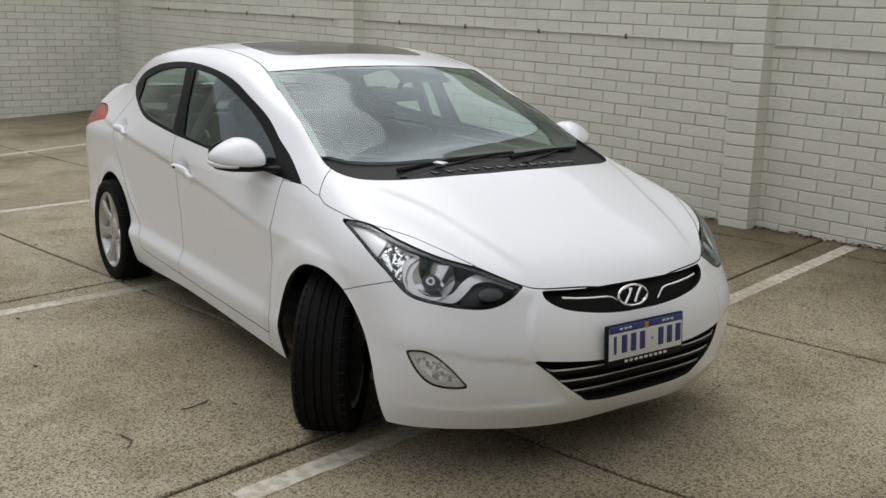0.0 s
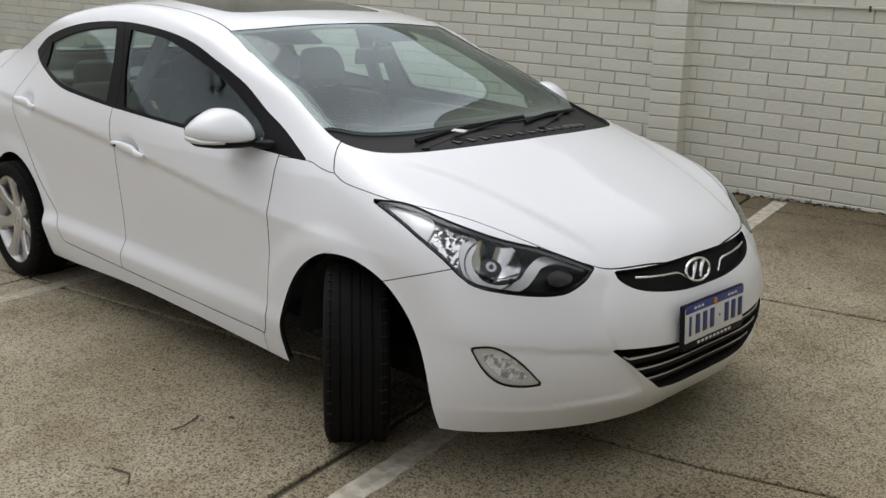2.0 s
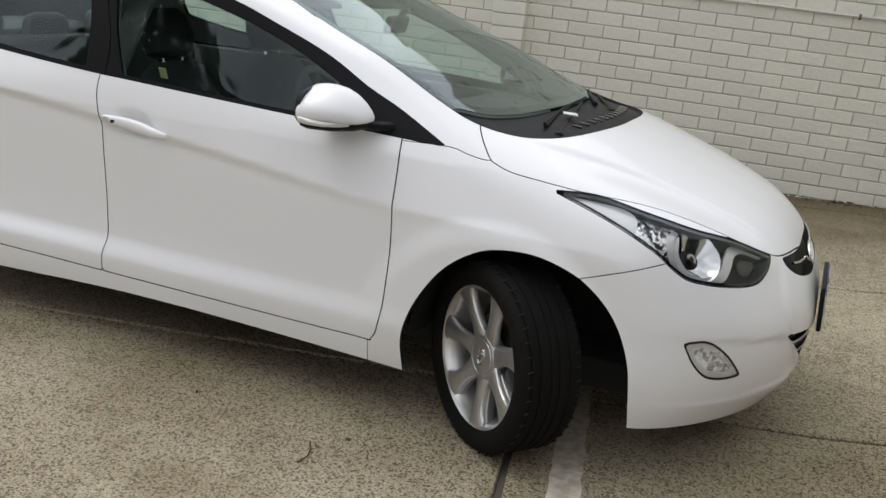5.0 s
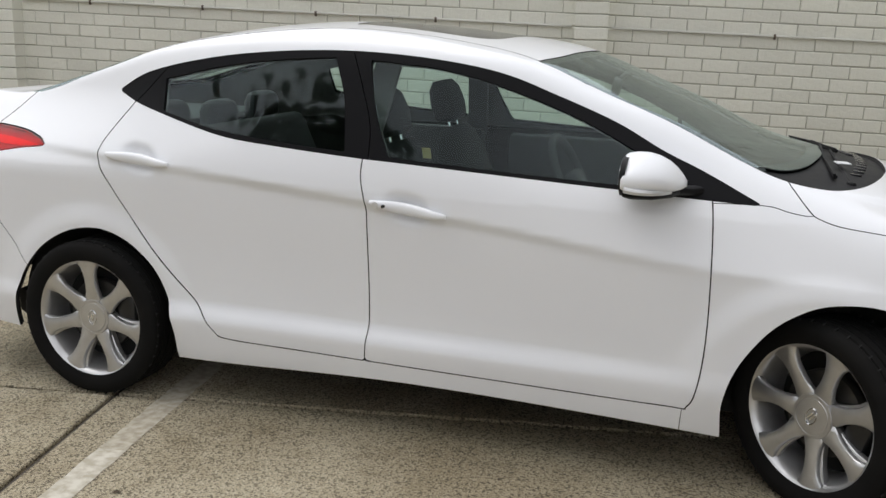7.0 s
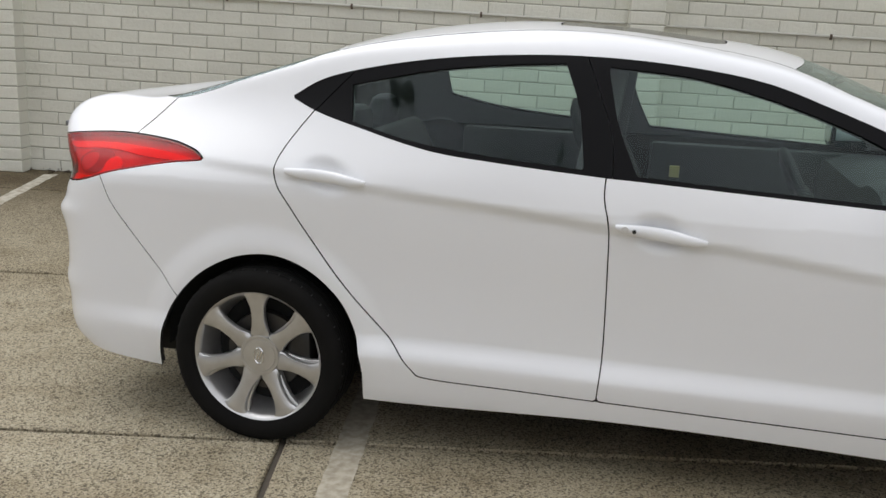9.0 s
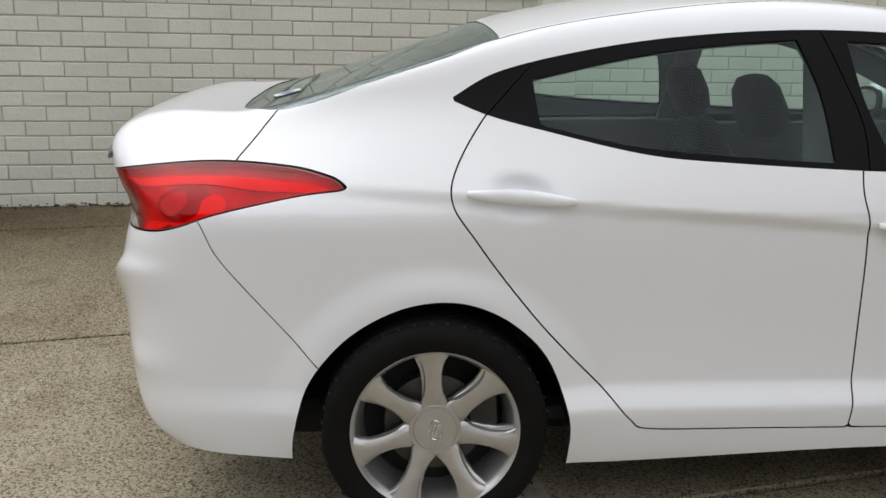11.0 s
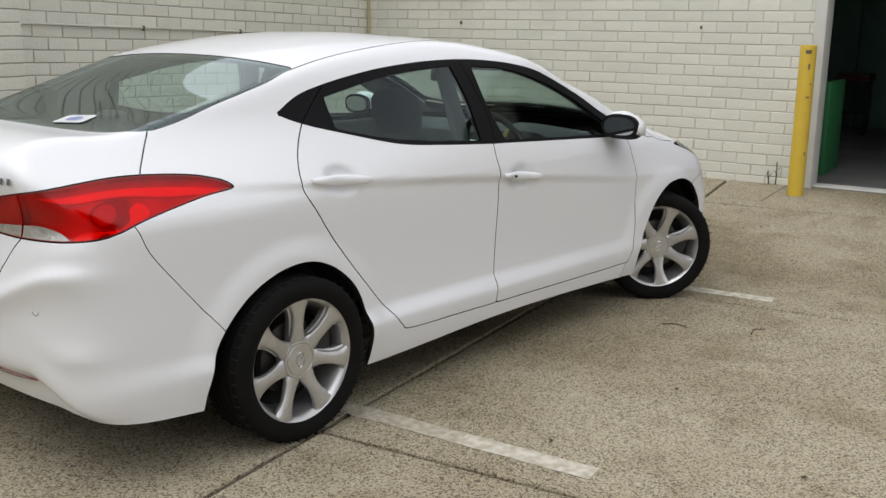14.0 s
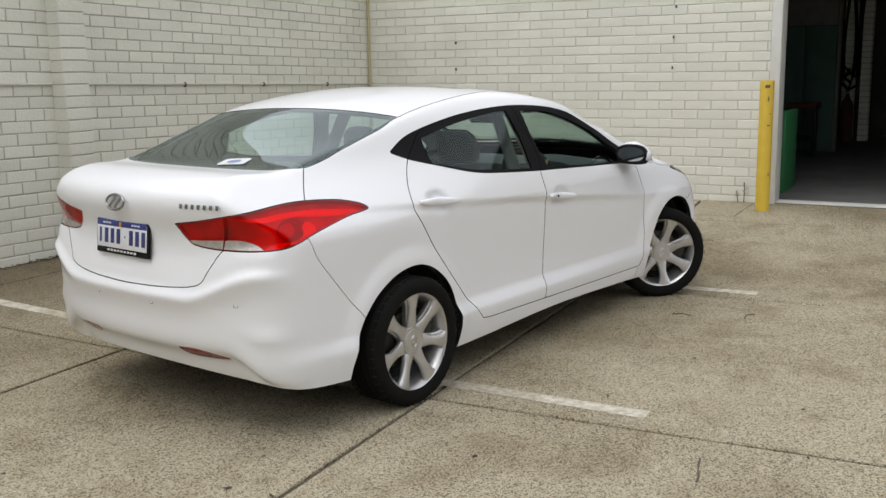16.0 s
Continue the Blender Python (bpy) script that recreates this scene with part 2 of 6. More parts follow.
def lathe(rows, steps=48, axis="y", caps=False):
    bm = bmesh.new()
    rings = add_lathe(bm, rows, steps, axis)
    if caps:
        bm.faces.new(rings[0])
        bm.faces.new(rings[-1])
    return bm


def add_tube(bm, points, radius, steps=8, taper=1.0):
    """A round bar along points."""
    pts = [Vector(p) for p in points]
    rings = []
    for i, p in enumerate(pts):
        d = (pts[min(i + 1, len(pts) - 1)] - pts[max(i - 1, 0)]).normalized()
        a = d.orthogonal().normalized() if abs(d.z) > 0.95 else d.cross(Vector((0, 0, 1))).normalized()
        b = d.cross(a)
        r = radius * (1 + (taper - 1) * i / max(1, len(pts) - 1))
        rings.append([bm.verts.new(p + a * r * math.cos(2 * math.pi * k / steps) + b * r * math.sin(2 * math.pi * k / steps)) for k in range(steps)])
    for p, q in zip(rings, rings[1:]):
        for k in range(steps):
            bm.faces.new((p[k], p[(k + 1) % steps], q[(k + 1) % steps], q[k]))
    bm.faces.new(rings[0])
    bm.faces.new(rings[-1])


def loft(sections, closed_ends=True):
    """A skin over rings of equal count."""
    bm = bmesh.new()
    rings = [[bm.verts.new(p) for p in s] for s in sections]
    for p, q in zip(rings, rings[1:]):
        n = len(p)
        for k in range(n):
            bm.faces.new((p[k], p[(k + 1) % n], q[(k + 1) % n], q[k]))
    if closed_ends:
        bm.faces.new(rings[0])
        bm.faces.new(rings[-1])
    return bm


def oval(centre, u, v, a, b, power=2.0, n=20):
    """A superellipse ring about centre in the plane of u and v."""
    c, u, v = Vector(centre), Vector(u), Vector(v)
    out = []
    for k in range(n):
        t = 2 * math.pi * k / n
        ct, st = math.cos(t), math.sin(t)
        out.append(c + u * (a * math.copysign(abs(ct) ** (2 / power), ct)) + v * (b * math.copysign(abs(st) ** (2 / power), st)))
    return out


def round_curve(points, per=8, closed=True):
    """A smooth outline through points; a point given three values is a sharp corner."""
    pts = [np.array(p[:2], float) for p in points]
    sharp = [len(p) > 2 for p in points]
    n = len(pts)
    out = []
    for i in range(n if closed else n - 1):
        p1, p2 = pts[i], pts[(i + 1) % n]
        p0 = pts[i - 1] if (closed or i > 0) else 2 * p1 - p2
        p3 = pts[(i + 2) % n] if (closed or i + 2 < n) else 2 * p2 - p1
        if sharp[i]:
            p0 = 2 * p1 - p2
        if sharp[(i + 1) % n]:
            p3 = 2 * p2 - p1
        for k in range(per):
            t = k / per
            out.append(0.5 * (2 * p1 + (p2 - p0) * t + (2 * p0 - 5 * p1 + 4 * p2 - p3) * t * t + (3 * p1 - p0 - 3 * p2 + p3) * t ** 3))
    if not closed:
        out.append(pts[-1])
    return np.array(out)


def outline_distance(q, poly):
    """Signed distance of points q to a closed outline, below zero inside."""
    a, b = poly, np.roll(poly, -1, 0)
    best = np.full(len(q), 1e9)
    inside = np.zeros(len(q), bool)
    for p0, p1 in zip(a, b):
        d = p1 - p0
        L = d @ d + 1e-12
        t = np.clip(((q - p0) @ d) / L, 0, 1)
        best = np.minimum(best, np.linalg.norm(q - p0 - t[:, None] * d, axis=1))
        hit = (p0[1] > q[:, 1]) != (p1[1] > q[:, 1])
        xx = p0[0] + (q[:, 1] - p0[1]) * d[0] / (d[1] if abs(d[1]) > 1e-12 else 1e-12)
        inside ^= hit & (q[:, 0] < xx)
    return np.where(inside, -best, best)


# ---------- skins that can be cut along lines ----------
class Skin:
    def __init__(self, v, n, t, hem=()):
        self.v, self.n, self.t, self.hem = v, n, t, list(hem)

    def cut(self, d):
        """Splits along d = 0: the parts with d below and above zero."""
        t, s = self.t, d[self.t] < 0
        cnt = s.sum(1)
        v, n = [self.v], [self.n]
        base = len(self.v)
        keep_in, keep_out = [t[cnt == 3]], [t[cnt == 0]]
        for one, inner in ((1, True), (2, False)):
            tt = t[cnt == one]
            if not len(tt):
                continue
            ss = s[cnt == one] if inner else ~s[cnt == one]
            k = ss.argmax(1)
            i = np.arange(len(tt))
            a, b, c = tt[i, k], tt[i, (k + 1) % 3], tt[i, (k + 2) % 3]
            ids = []
            for p, q in ((a, b), (a, c)):
                f = (d[p] / (d[p] - d[q]))[:, None]
                v.append(self.v[p] * (1 - f) + self.v[q] * f)
                n.append(self.n[p] * (1 - f) + self.n[q] * f)
                ids.append(base + np.arange(len(p)))
                base += len(p)
            ab, ac = ids
            tip = np.stack([a, ab, ac], 1)
            rest = np.concatenate([np.stack([ab, b, c], 1), np.stack([ab, c, ac], 1)])
            (keep_in if inner else keep_out).append(tip)
            (keep_out if inner else keep_in).append(rest)
        v, n = np.concatenate(v), np.concatenate(n)
        n /= np.linalg.norm(n, axis=1)[:, None] + 1e-12
        return Skin(v, n, np.concatenate(keep_in)).tidy(), Skin(v, n, np.concatenate(keep_out)).tidy()

    def tidy(self):
        if not len(self.t):
            return self
        key = np.round(self.v * 2e5).astype(np.int64)
        used = np.unique(self.t)
        _, first, inv = np.unique(key[used], axis=0, return_index=True, return_inverse=True)
        inv = inv.reshape(-1)
        lut = np.zeros(len(self.v), int)
        lut[used] = inv
        t = lut[self.t]
        ok = (t[:, 0] != t[:, 1]) & (t[:, 1] != t[:, 2]) & (t[:, 0] != t[:, 2])
        return Skin(self.v[used][first], self.n[used][first], t[ok])

    def welded(self):
        """Joins the two halves along the middle, keeping the order of the faces."""
        mid = np.abs(self.v[:, 1]) < 1e-5
        key = np.round(self.v * 2e5).astype(np.int64)
        lut = np.arange(len(self.v))
        ids = np.nonzero(mid)[0]
        if len(ids):
            _, first, inv = np.unique(key[ids], axis=0, return_index=True, return_inverse=True)
            lut[ids] = ids[first][inv.reshape(-1)]
            self.n[ids, 1] = 0
            self.n[ids] /= np.linalg.norm(self.n[ids], axis=1)[:, None] + 1e-12
        return Skin(self.v, self.n, lut[self.t], self.hem)

    def moved(self, by):
        return Skin(self.v + self.n * by, self.n, self.t)

    def flipped(self):
        s = np.array([1, -1, 1])
        return Skin(self.v * s, self.n * s, self.t[:, ::-1], self.hem)

    def joined(self, other):
        return Skin(np.concatenate([self.v, other.v]), np.concatenate([self.n, other.n]), np.concatenate([self.t, other.t + len(self.v)]),
                    self.hem + [(f + len(self.t), c) for f, c in other.hem]).welded()

    def hemmed(self, depth):
        """The skin with its free edges turned inwards by depth."""
        e = np.concatenate([self.t[:, [0, 1]], self.t[:, [1, 2]], self.t[:, [2, 0]]])
        key = np.sort(e, 1)
        _, first, cnt = np.unique(key, axis=0, return_index=True, return_counts=True)
        rim = e[first[cnt == 1]]
        rim = rim[~(np.abs(self.v[rim][:, :, 1]).max(1) < 1e-3)]
        if not len(rim):
            return self
        ids = np.unique(rim)
        lut = np.zeros(len(self.v), int)
        lut[ids] = np.arange(len(ids))
        mid = self.v[rim].mean(1)
        side = np.zeros((len(ids), 3))
        tang = self.v[rim[:, 1]] - self.v[rim[:, 0]]
        outw = np.cross(tang, self.n[rim[:, 0]])
        for k in (0, 1):
            np.add.at(side, lut[rim[:, k]], outw)
        side /= np.linalg.norm(side, axis=1)[:, None] + 1e-12
        b = len(self.v)
        top, low = self.v[ids], self.v[ids] - self.n[ids] * depth
        k = len(ids)
        r0, r1 = lut[rim[:, 0]], lut[rim[:, 1]]
        t2 = np.concatenate([np.stack([b + r1, b + r0, b + k + r0], 1), np.stack([b + r1, b + k + r0, b + k + r1], 1)])
        return Skin(np.concatenate([self.v, top, low]), np.concatenate([self.n, side, side]), np.concatenate([self.t, t2]), [(len(self.t), len(t2))])

    def turned(self):
        """Every face wound so that it looks the way its normals point."""
        a, b, c = (self.v[self.t[:, k]] for k in range(3))
        g = np.cross(b - a, c - a)
        wrong = np.sum(g * self.n[self.t].sum(1), 1) < 0
        t = self.t.copy()
        t[wrong] = t[wrong][:, ::-1]
        return Skin(self.v, self.n, t)

    def link(self, name, mat, parent, label=""):
        s = self.turned()
        used, inv = np.unique(s.t, return_inverse=True)
        s = Skin(s.v[used], s.n[used], inv.reshape(s.t.shape))
        s.n[np.linalg.norm(s.n, axis=1) < 0.5] = (0, 0, 1)
        ob = mesh_object(name, s.v, s.t, mat, parent, label, s.n)
        if self.hem and mat is M["paint"]:
            # the turned-in edges are coloured near-black in place of shade in the gaps
            ob.data.materials.append(M["well"])
            idx = np.zeros(len(s.t), np.int32)
            for first, count in self.hem:
                idx[first:first + count] = 1
            ob.data.polygons.foreach_set("material_index", idx)
        return ob


def net_surface(step=0.016):
    """Half of the body as a fine skin on body_field = 0 (y from 0 outwards)."""
    xs = np.arange(-2.42, 2.36, step)
    ys = np.arange(-0.04, 0.94, step)
    zs = np.arange(0.02, 1.56, step)
    X, Y, Z = np.meshgrid(xs, ys, zs, indexing="ij")
    # let the field run on through y = 0
    f = body_field(X.ravel(), Y.ravel(), Z.ravel()).reshape(X.shape)
    s = f < 0
    c = s[:-1, :-1, :-1].astype(np.int8)
    tot = sum(s[i:len(xs) - 1 + i, j:len(ys) - 1 + j, k:len(zs) - 1 + k].astype(np.int8) for i in (0, 1) for j in (0, 1) for k in (0, 1))
    cell = (tot > 0) & (tot < 8)
    idx = -np.ones(cell.shape, int)
    ii, jj, kk = np.nonzero(cell)
    idx[ii, jj, kk] = np.arange(len(ii))
    p = np.stack([xs[ii] + step / 2, ys[jj] + step / 2, zs[kk] + step / 2], 1)
    faces = []
    for ax in range(3):
        sl0 = [slice(None)] * 3
        sl1 = [slice(None)] * 3
        sl0[ax], sl1[ax] = slice(0, -1), slice(1, None)
        a, b = s[tuple(sl0)], s[tuple(sl1)]
        e = np.argwhere(a != b)
        o1, o2 = [q for q in range(3) if q != ax]
        good = (e[:, o1] > 0) & (e[:, o2] > 0) & (e[:, o1] < s.shape[o1] - 1) & (e[:, o2] < s.shape[o2] - 1)
        e = e[good]
        flip = a[tuple(e.T)]
        quad = []
        for d1, d2 in ((-1, -1), (0, -1), (0, 0), (-1, 0)):
            q = e.copy()
            q[:, o1] += d1
            q[:, o2] += d2
            quad.append(idx[tuple(q.T)])
        q = np.stack(quad, 1)
        turn = flip if ax != 1 else ~flip
        q = np.where(turn[:, None], q, q[:, ::-1])
        faces.append(q)
    q = np.concatenate(faces)
    for k in range(14):
        g = body_normal(p)
        fv = body_field(*p.T)
        p = p - (fv / (np.sum(g * g, 1) + 1e-9))[:, None] * g * 0.9
        if k < 6:
            # even out the spacing a little between the steps
            acc, cn = np.zeros_like(p), np.zeros(len(p))
            for a in range(4):
                b = (a + 1) % 4
                np.add.at(acc, q[:, a], p[q[:, b]])
                np.add.at(cn, q[:, a], 1)
            p = np.where((cn > 2)[:, None], 0.5 * p + 0.5 * acc / np.maximum(cn, 1)[:, None], p)
    p[:, 1] = np.where(np.abs(p[:, 1]) < 0.0045, 0.0, p[:, 1])
    g = body_normal(p)
    n = g / np.linalg.norm(g, axis=1)[:, None]
    t = np.concatenate([q[:, [0, 1, 2]], q[:, [0, 2, 3]]])
    sk = Skin(p, n, t).tidy().turned()
    return sk.cut(-(sk.v[:, 1]))[0]


# ---------- the sedan's master surface ----------
def smooth_curve(pairs):
    """A natural cubic through (a, value) pairs, as a fast lookup."""
    px = np.array([p[0] for p in pairs], float)
    py = np.array([p[1] for p in pairs], float)
    n = len(px)
    h = np.diff(px)
    A = np.zeros((n, n))
    r = np.zeros(n)
    A[0, 0] = A[-1, -1] = 1
    for i in range(1, n - 1):
        A[i, i - 1], A[i, i], A[i, i + 1] = h[i - 1], 2 * (h[i - 1] + h[i]), h[i]
        r[i] = 6 * ((py[i + 1] - py[i]) / h[i] - (py[i] - py[i - 1]) / h[i - 1])
    m = np.linalg.solve(A, r)
    gx = np.linspace(px[0], px[-1], 24000)
    k = np.clip(np.searchsorted(px, gx) - 1, 0, n - 2)
    a, b = px[k + 1] - gx, gx - px[k]
    hk = h[k]
    gy = (m[k] * a ** 3 + m[k + 1] * b ** 3) / (6 * hk) + (py[k] / hk - m[k] * hk / 6) * a + (py[k + 1] / hk - m[k + 1] * hk / 6) * b
    return lambda q: np.interp(q, gx, gy)


def smax(a, b, r):
    """The greater of a and b, with the edge rounded over r."""
    k = np.maximum(r - np.abs(a - b), 0) / r
    return np.maximum(a, b) + k * k * k * r / 6


def sstep(a, b, q):
    t = np.clip((q - a) / (b - a), 0, 1)
    return t * t * (3 - 2 * t)


# top line of the car on its axis, from tail to nose
TOP = smooth_curve([(-2.6, 1.05), (-2.32, 1.088), (-2.1, 1.142), (-1.88, 1.140), (-1.74, 1.171), (-1.5, 1.250), (-1.2, 1.367), (-0.95, 1.428),
                    (-0.6, 1.467), (-0.25, 1.463), (0.1, 1.431), (0.35, 1.393), (0.6, 1.303), (0.9, 1.173), (1.1, 1.085), (1.22, 1.058), (1.42, 1.030),
                    (1.7, 0.937), (1.95, 0.839), (2.1, 0.765), (2.2, 0.70), (2.35, 0.56)])
CROWN = smooth_curve([(-2.6, 0.02), (-2.0, 0.0), (-1.6, -0.03), (-0.9, 0.068), (0.0, 0.1), (0.6, 0.085), (0.95, -0.02), (1.2, 0.09), (1.45, 0.15), (1.7, 0.143), (2.3, 0.16)])
BOWX = smooth_curve([(-2.6, -0.1), (-1.9, -0.05), (-1.2, -0.2), (-0.5, -0.18), (0.2, 0.08), (0.8, 0.25), (1.2, 0.22), (1.7, 0.07), (2.4, 0.3)])
# greatest half width along the car
WIDE = smooth_curve([(-2.5, 0.70), (-2.2, 0.765), (-1.9, 0.805), (-1.35, 0.838), (-0.6, 0.842), (0.2, 0.848), (0.9, 0.850), (1.35, 0.848), (1.7, 0.838), (1.95, 0.805), (2.4, 0.70)])
# crease from the front door up to the tail lamp, and how strongly it is drawn
CREASE = smooth_curve([(-2.5, 1.02), (-1.6, 0.974), (-1.0, 0.932), (-0.2, 0.866), (0.5, 0.793), (1.0, 0.742), (1.6, 0.72), (2.4, 0.66)])
CREASE_IN = smooth_curve([(-2.5, 0.0), (-2.0, 0.006), (-1.6, 0.020), (-1.0, 0.030), (-0.2, 0.030), (0.4, 0.022), (0.9, 0.009), (1.3, 0.0), (2.4, 0.0)])
# inward run of the cabin side above the belt, by height
CABIN = smooth_curve([(0.6, 0.0), (0.9, 0.0), (0.95, 0.010), (1.05, 0.042), (1.15, 0.076), (1.25, 0.108), (1.35, 0.142), (1.45, 0.203), (1.6, 0.40)])
CABIN_TAPER = smooth_curve([(-2.5, 0.18), (-2.0, 0.205), (-1.6, 0.15), (-1.2, 0.07), (-0.7, 0.0), (0.3, 0.0), (0.9, 0.012), (1.3, 0.02), (2.4, 0.02)])
LOW = smooth_curve([(0.0, 0.10), (0.15, 0.055), (0.2, 0.034), (0.27, 0.017), (0.34, 0.006), (0.42, 0.006), (0.52, 0.004), (0.62, 0.002), (0.72, 0.0), (0.9, 0.0), (1.7, 0.0)])
NOSE = smooth_curve([(0.0, 2.06), (0.16, 2.17), (0.26, 2.242), (0.36, 2.276), (0.46, 2.280), (0.56, 2.258), (0.66, 2.213), (0.74, 2.172), (0.9, 2.08), (1.2, 1.9)])
TAIL = smooth_curve([(0.0, -2.065), (0.2, -2.135), (0.3, -2.197), (0.37, -2.233), (0.398, -2.265), (0.425, -2.28), (0.52, -2.29), (0.6, -2.3086), (0.636, -2.3136), (0.66, -2.2972), (0.7, -2.284), (0.8, -2.262), (0.9, -2.265), (1.0, -2.3), (1.07, -2.315), (1.2, -2.3)])
RIDGE = smooth_curve([(1.0, 0.72), (1.25, 0.645), (1.4, 0.588), (1.53, 0.534), (1.7, 0.474), (1.85, 0.434), (2.0, 0.388), (2.3, 0.31)])
# where the front bumper folds beside the grilles, by height
FOLD = smooth_curve([(0.2, 0.24), (0.30, 0.285), (0.38, 0.345), (0.46, 0.412), (0.54, 0.436), (0.60, 0.422), (0.655, 0.394), (0.8, 0.36)])


# rounding between flank and top, and how far the flank leans in above the crease
RADIUS = smooth_curve([(-2.6, 0.08), (-1.2, 0.055), (-0.3, 0.09), (0.25, 0.07), (0.8, 0.095), (1.2, 0.12), (1.9, 0.137), (2.4, 0.10)])
SHOULDER = smooth_curve([(-2.6, 0.15), (-1.6, 0.05), (-0.6, 0.085), (0.5, 0.15), (1.2, 0.35), (1.7, 0.25), (2.4, 0.21)])
HALF_SPREAD = 0.050


def side_width(x, z):
    w = WIDE(x) + HALF_SPREAD
    zc = CREASE(x)
    below = zc - z
    # under the crease the flank leans in, and flares out again above the sill
    hollow = CREASE_IN(x) * (0.50 * sstep(-0.008, 0.036, below) + 0.50 * sstep(0.01, 0.38, below)) * sstep(0.345, 0.425, z)
    edge = 0.006
    tilt = SHOULDER(x) * (np.sqrt((z - zc) ** 2 + edge ** 2) + (z - zc)) / 2
    # hand hollows behind the door handles
    dish = 0.0
    for hx, hz in ((-1.125, 0.944), (-0.045, 0.850)):
        dish = dish + 0.026 * np.exp(-(((x - hx) / 0.074) ** 2 + ((z - hz + 0.085 * (x - hx)) / 0.046) ** 2) ** 1.7)
    cabin = np.maximum(CABIN(z), 0) + CABIN_TAPER(x) * sstep(0.85, 1.2, z)
    arch = 0.0
    for ax in (-1.352, 1.318):
        d = np.sqrt((x - ax) ** 2 + (z - 0.30) ** 2)
        arch = arch + 0.017 * (1 - sstep(0.375, 0.475, d)) * sstep(0.15, 0.45, z)
    return w - LOW(z) - hollow - tilt - cabin * 0.92 + arch - dish


def body_field(x, y, z):
    """Below zero inside the sedan's body; y is taken as positive."""
    a = np.abs(y)
    side = a - side_width(x, z)
    q = a - HALF_SPREAD * sstep(0.0, 0.25, a)
    xs = x + BOWX(x) * q * q
    # a ridge on each side of the hood, hollow outside it
    ridge = q - RIDGE(x)
    swage = 0.012 * sstep(-0.018, 0.022, ridge) * (1 - sstep(0.04, 0.20, ridge)) * sstep(1.24, 1.5, x) * (1 - sstep(1.98, 2.1, x))
    top = (z - TOP(xs) + CROWN(x) * q * q + swage) * 0.85
    fold = q - FOLD(z)
    pleat = 0.011 * sstep(-0.012, 0.014, fold) * (1 - sstep(0.02, 0.22, fold)) * sstep(0.27, 0.36, z) * (1 - sstep(0.64, 0.70, z))
    brow_z = 0.492 - 0.10 * (0.72 - q)
    brow = 0.008 * sstep(-0.012, 0.012, z - brow_z) * (1 - sstep(0.02, 0.13, z - brow_z)) * sstep(0.43, 0.52, a)
    chin = 0.007 * sstep(0.012, -0.012, z - 0.335 + 0.07 * a) * sstep(0.22, 0.30, z) * sstep(0.30, 0.42, a)
    nose = (x - NOSE(z) + 0.40 * q * q + 0.30 * q ** 4) + pleat - brow - chin + 0.02 * np.exp(-(q / 0.2) ** 2)
    # the rear bumper's shelf climbs to the tail lamp, its lower edge falls towards the wheel
    zt = z - 0.11 * sstep(0.40, 0.76, a) * sstep(0.50, 0.62, z) * (1 - sstep(0.80, 0.95, z)) + 0.13 * sstep(0.56, 0.82, a) * (1 - sstep(0.46, 0.56, z))
    tail = (TAIL(zt) - x + 0.16 * q * q + 0.18 * q ** 4)
    r = RADIUS(x)
    f = smax(side, top, r)
    f = smax(f, nose, 0.13)
    f = smax(f, tail, 0.17)
    return f


def top_z(x, y):
    """Height of the body's upper side at a place in the plan."""
    zs = np.linspace(0.8, 1.55, 1500)
    return float(zs[body_field(np.full(1500, x), np.full(1500, y), zs) < 0].max())


def body_normal(p):
    e = 0.002
    x, y, z = p.T
    g = np.stack([body_field(x + e, y, z) - body_field(x - e, y, z), body_field(x, y + e, z) - body_field(x, y - e, z),
                  body_field(x, y, z + e) - body_field(x, y, z - e)], 1) / (2 * e)
    return g


# ---------- the white sedan ----------
GAP = 0.0022
M["red_lens"] = glass_material("red_lens", (0.97, 0.06, 0.05), 1.26)
M["red_back"] = material("red_reflector", (0.66, 0.014, 0.011), 0.3, colour2=(0.38, 0.008, 0.007), scale=7, contrast=0.3, coat=0.4)
M["dark_red"] = material("dark_red_reflector", (0.27, 0.009, 0.009), 0.3, coat=0.6)
M["lamp_grey"] = material("lamp_housing", (0.012, 0.012, 0.013), 0.3)
M["silver"] = material("silver_reflector", (0.62, 0.62, 0.63), 0.16, metal=0.9)

sedan = tagged(empty("sedan", (0, HALF_SPREAD, 0)), "white four-door sedan, parked with its front wheels turned", "car")


def xz(s):
    return s.v[:, [0, 2]]


def yz(s):
    return s.v[:, [1, 2]] - (HALF_SPREAD, 0)


def xy(s):
    return s.v[:, [0, 1]] - (0, HALF_SPREAD)


def hood_edge(s):
    return np.stack([s.v[:, 0], s.v[:, 1] - HALF_SPREAD - s.v[:, 2]], 1)


def front_corner(s):
    return np.stack([s.v[:, 0] - s.v[:, 1] + HALF_SPREAD, s.v[:, 2]], 1)


def rear_corner(s):
    return np.stack([-s.v[:, 0] - s.v[:, 1] + HALF_SPREAD, s.v[:, 2]], 1)


def take(skin, view, outline, where=None, gap=0.0, per=8):
    """Cuts the region inside an outline out of a skin: (region, rest), leaving a gap between."""
    poly = round_curve(outline, per)

    def dist(s):
        d = outline_distance(view(s), poly)
        return np.maximum(d, where(s)) if where else d

    inner, outer = skin.cut(dist(skin) + gap)
    if gap:
        outer = outer.cut(dist(outer) - gap)[1]
    return inner, outer


half = net_surface()
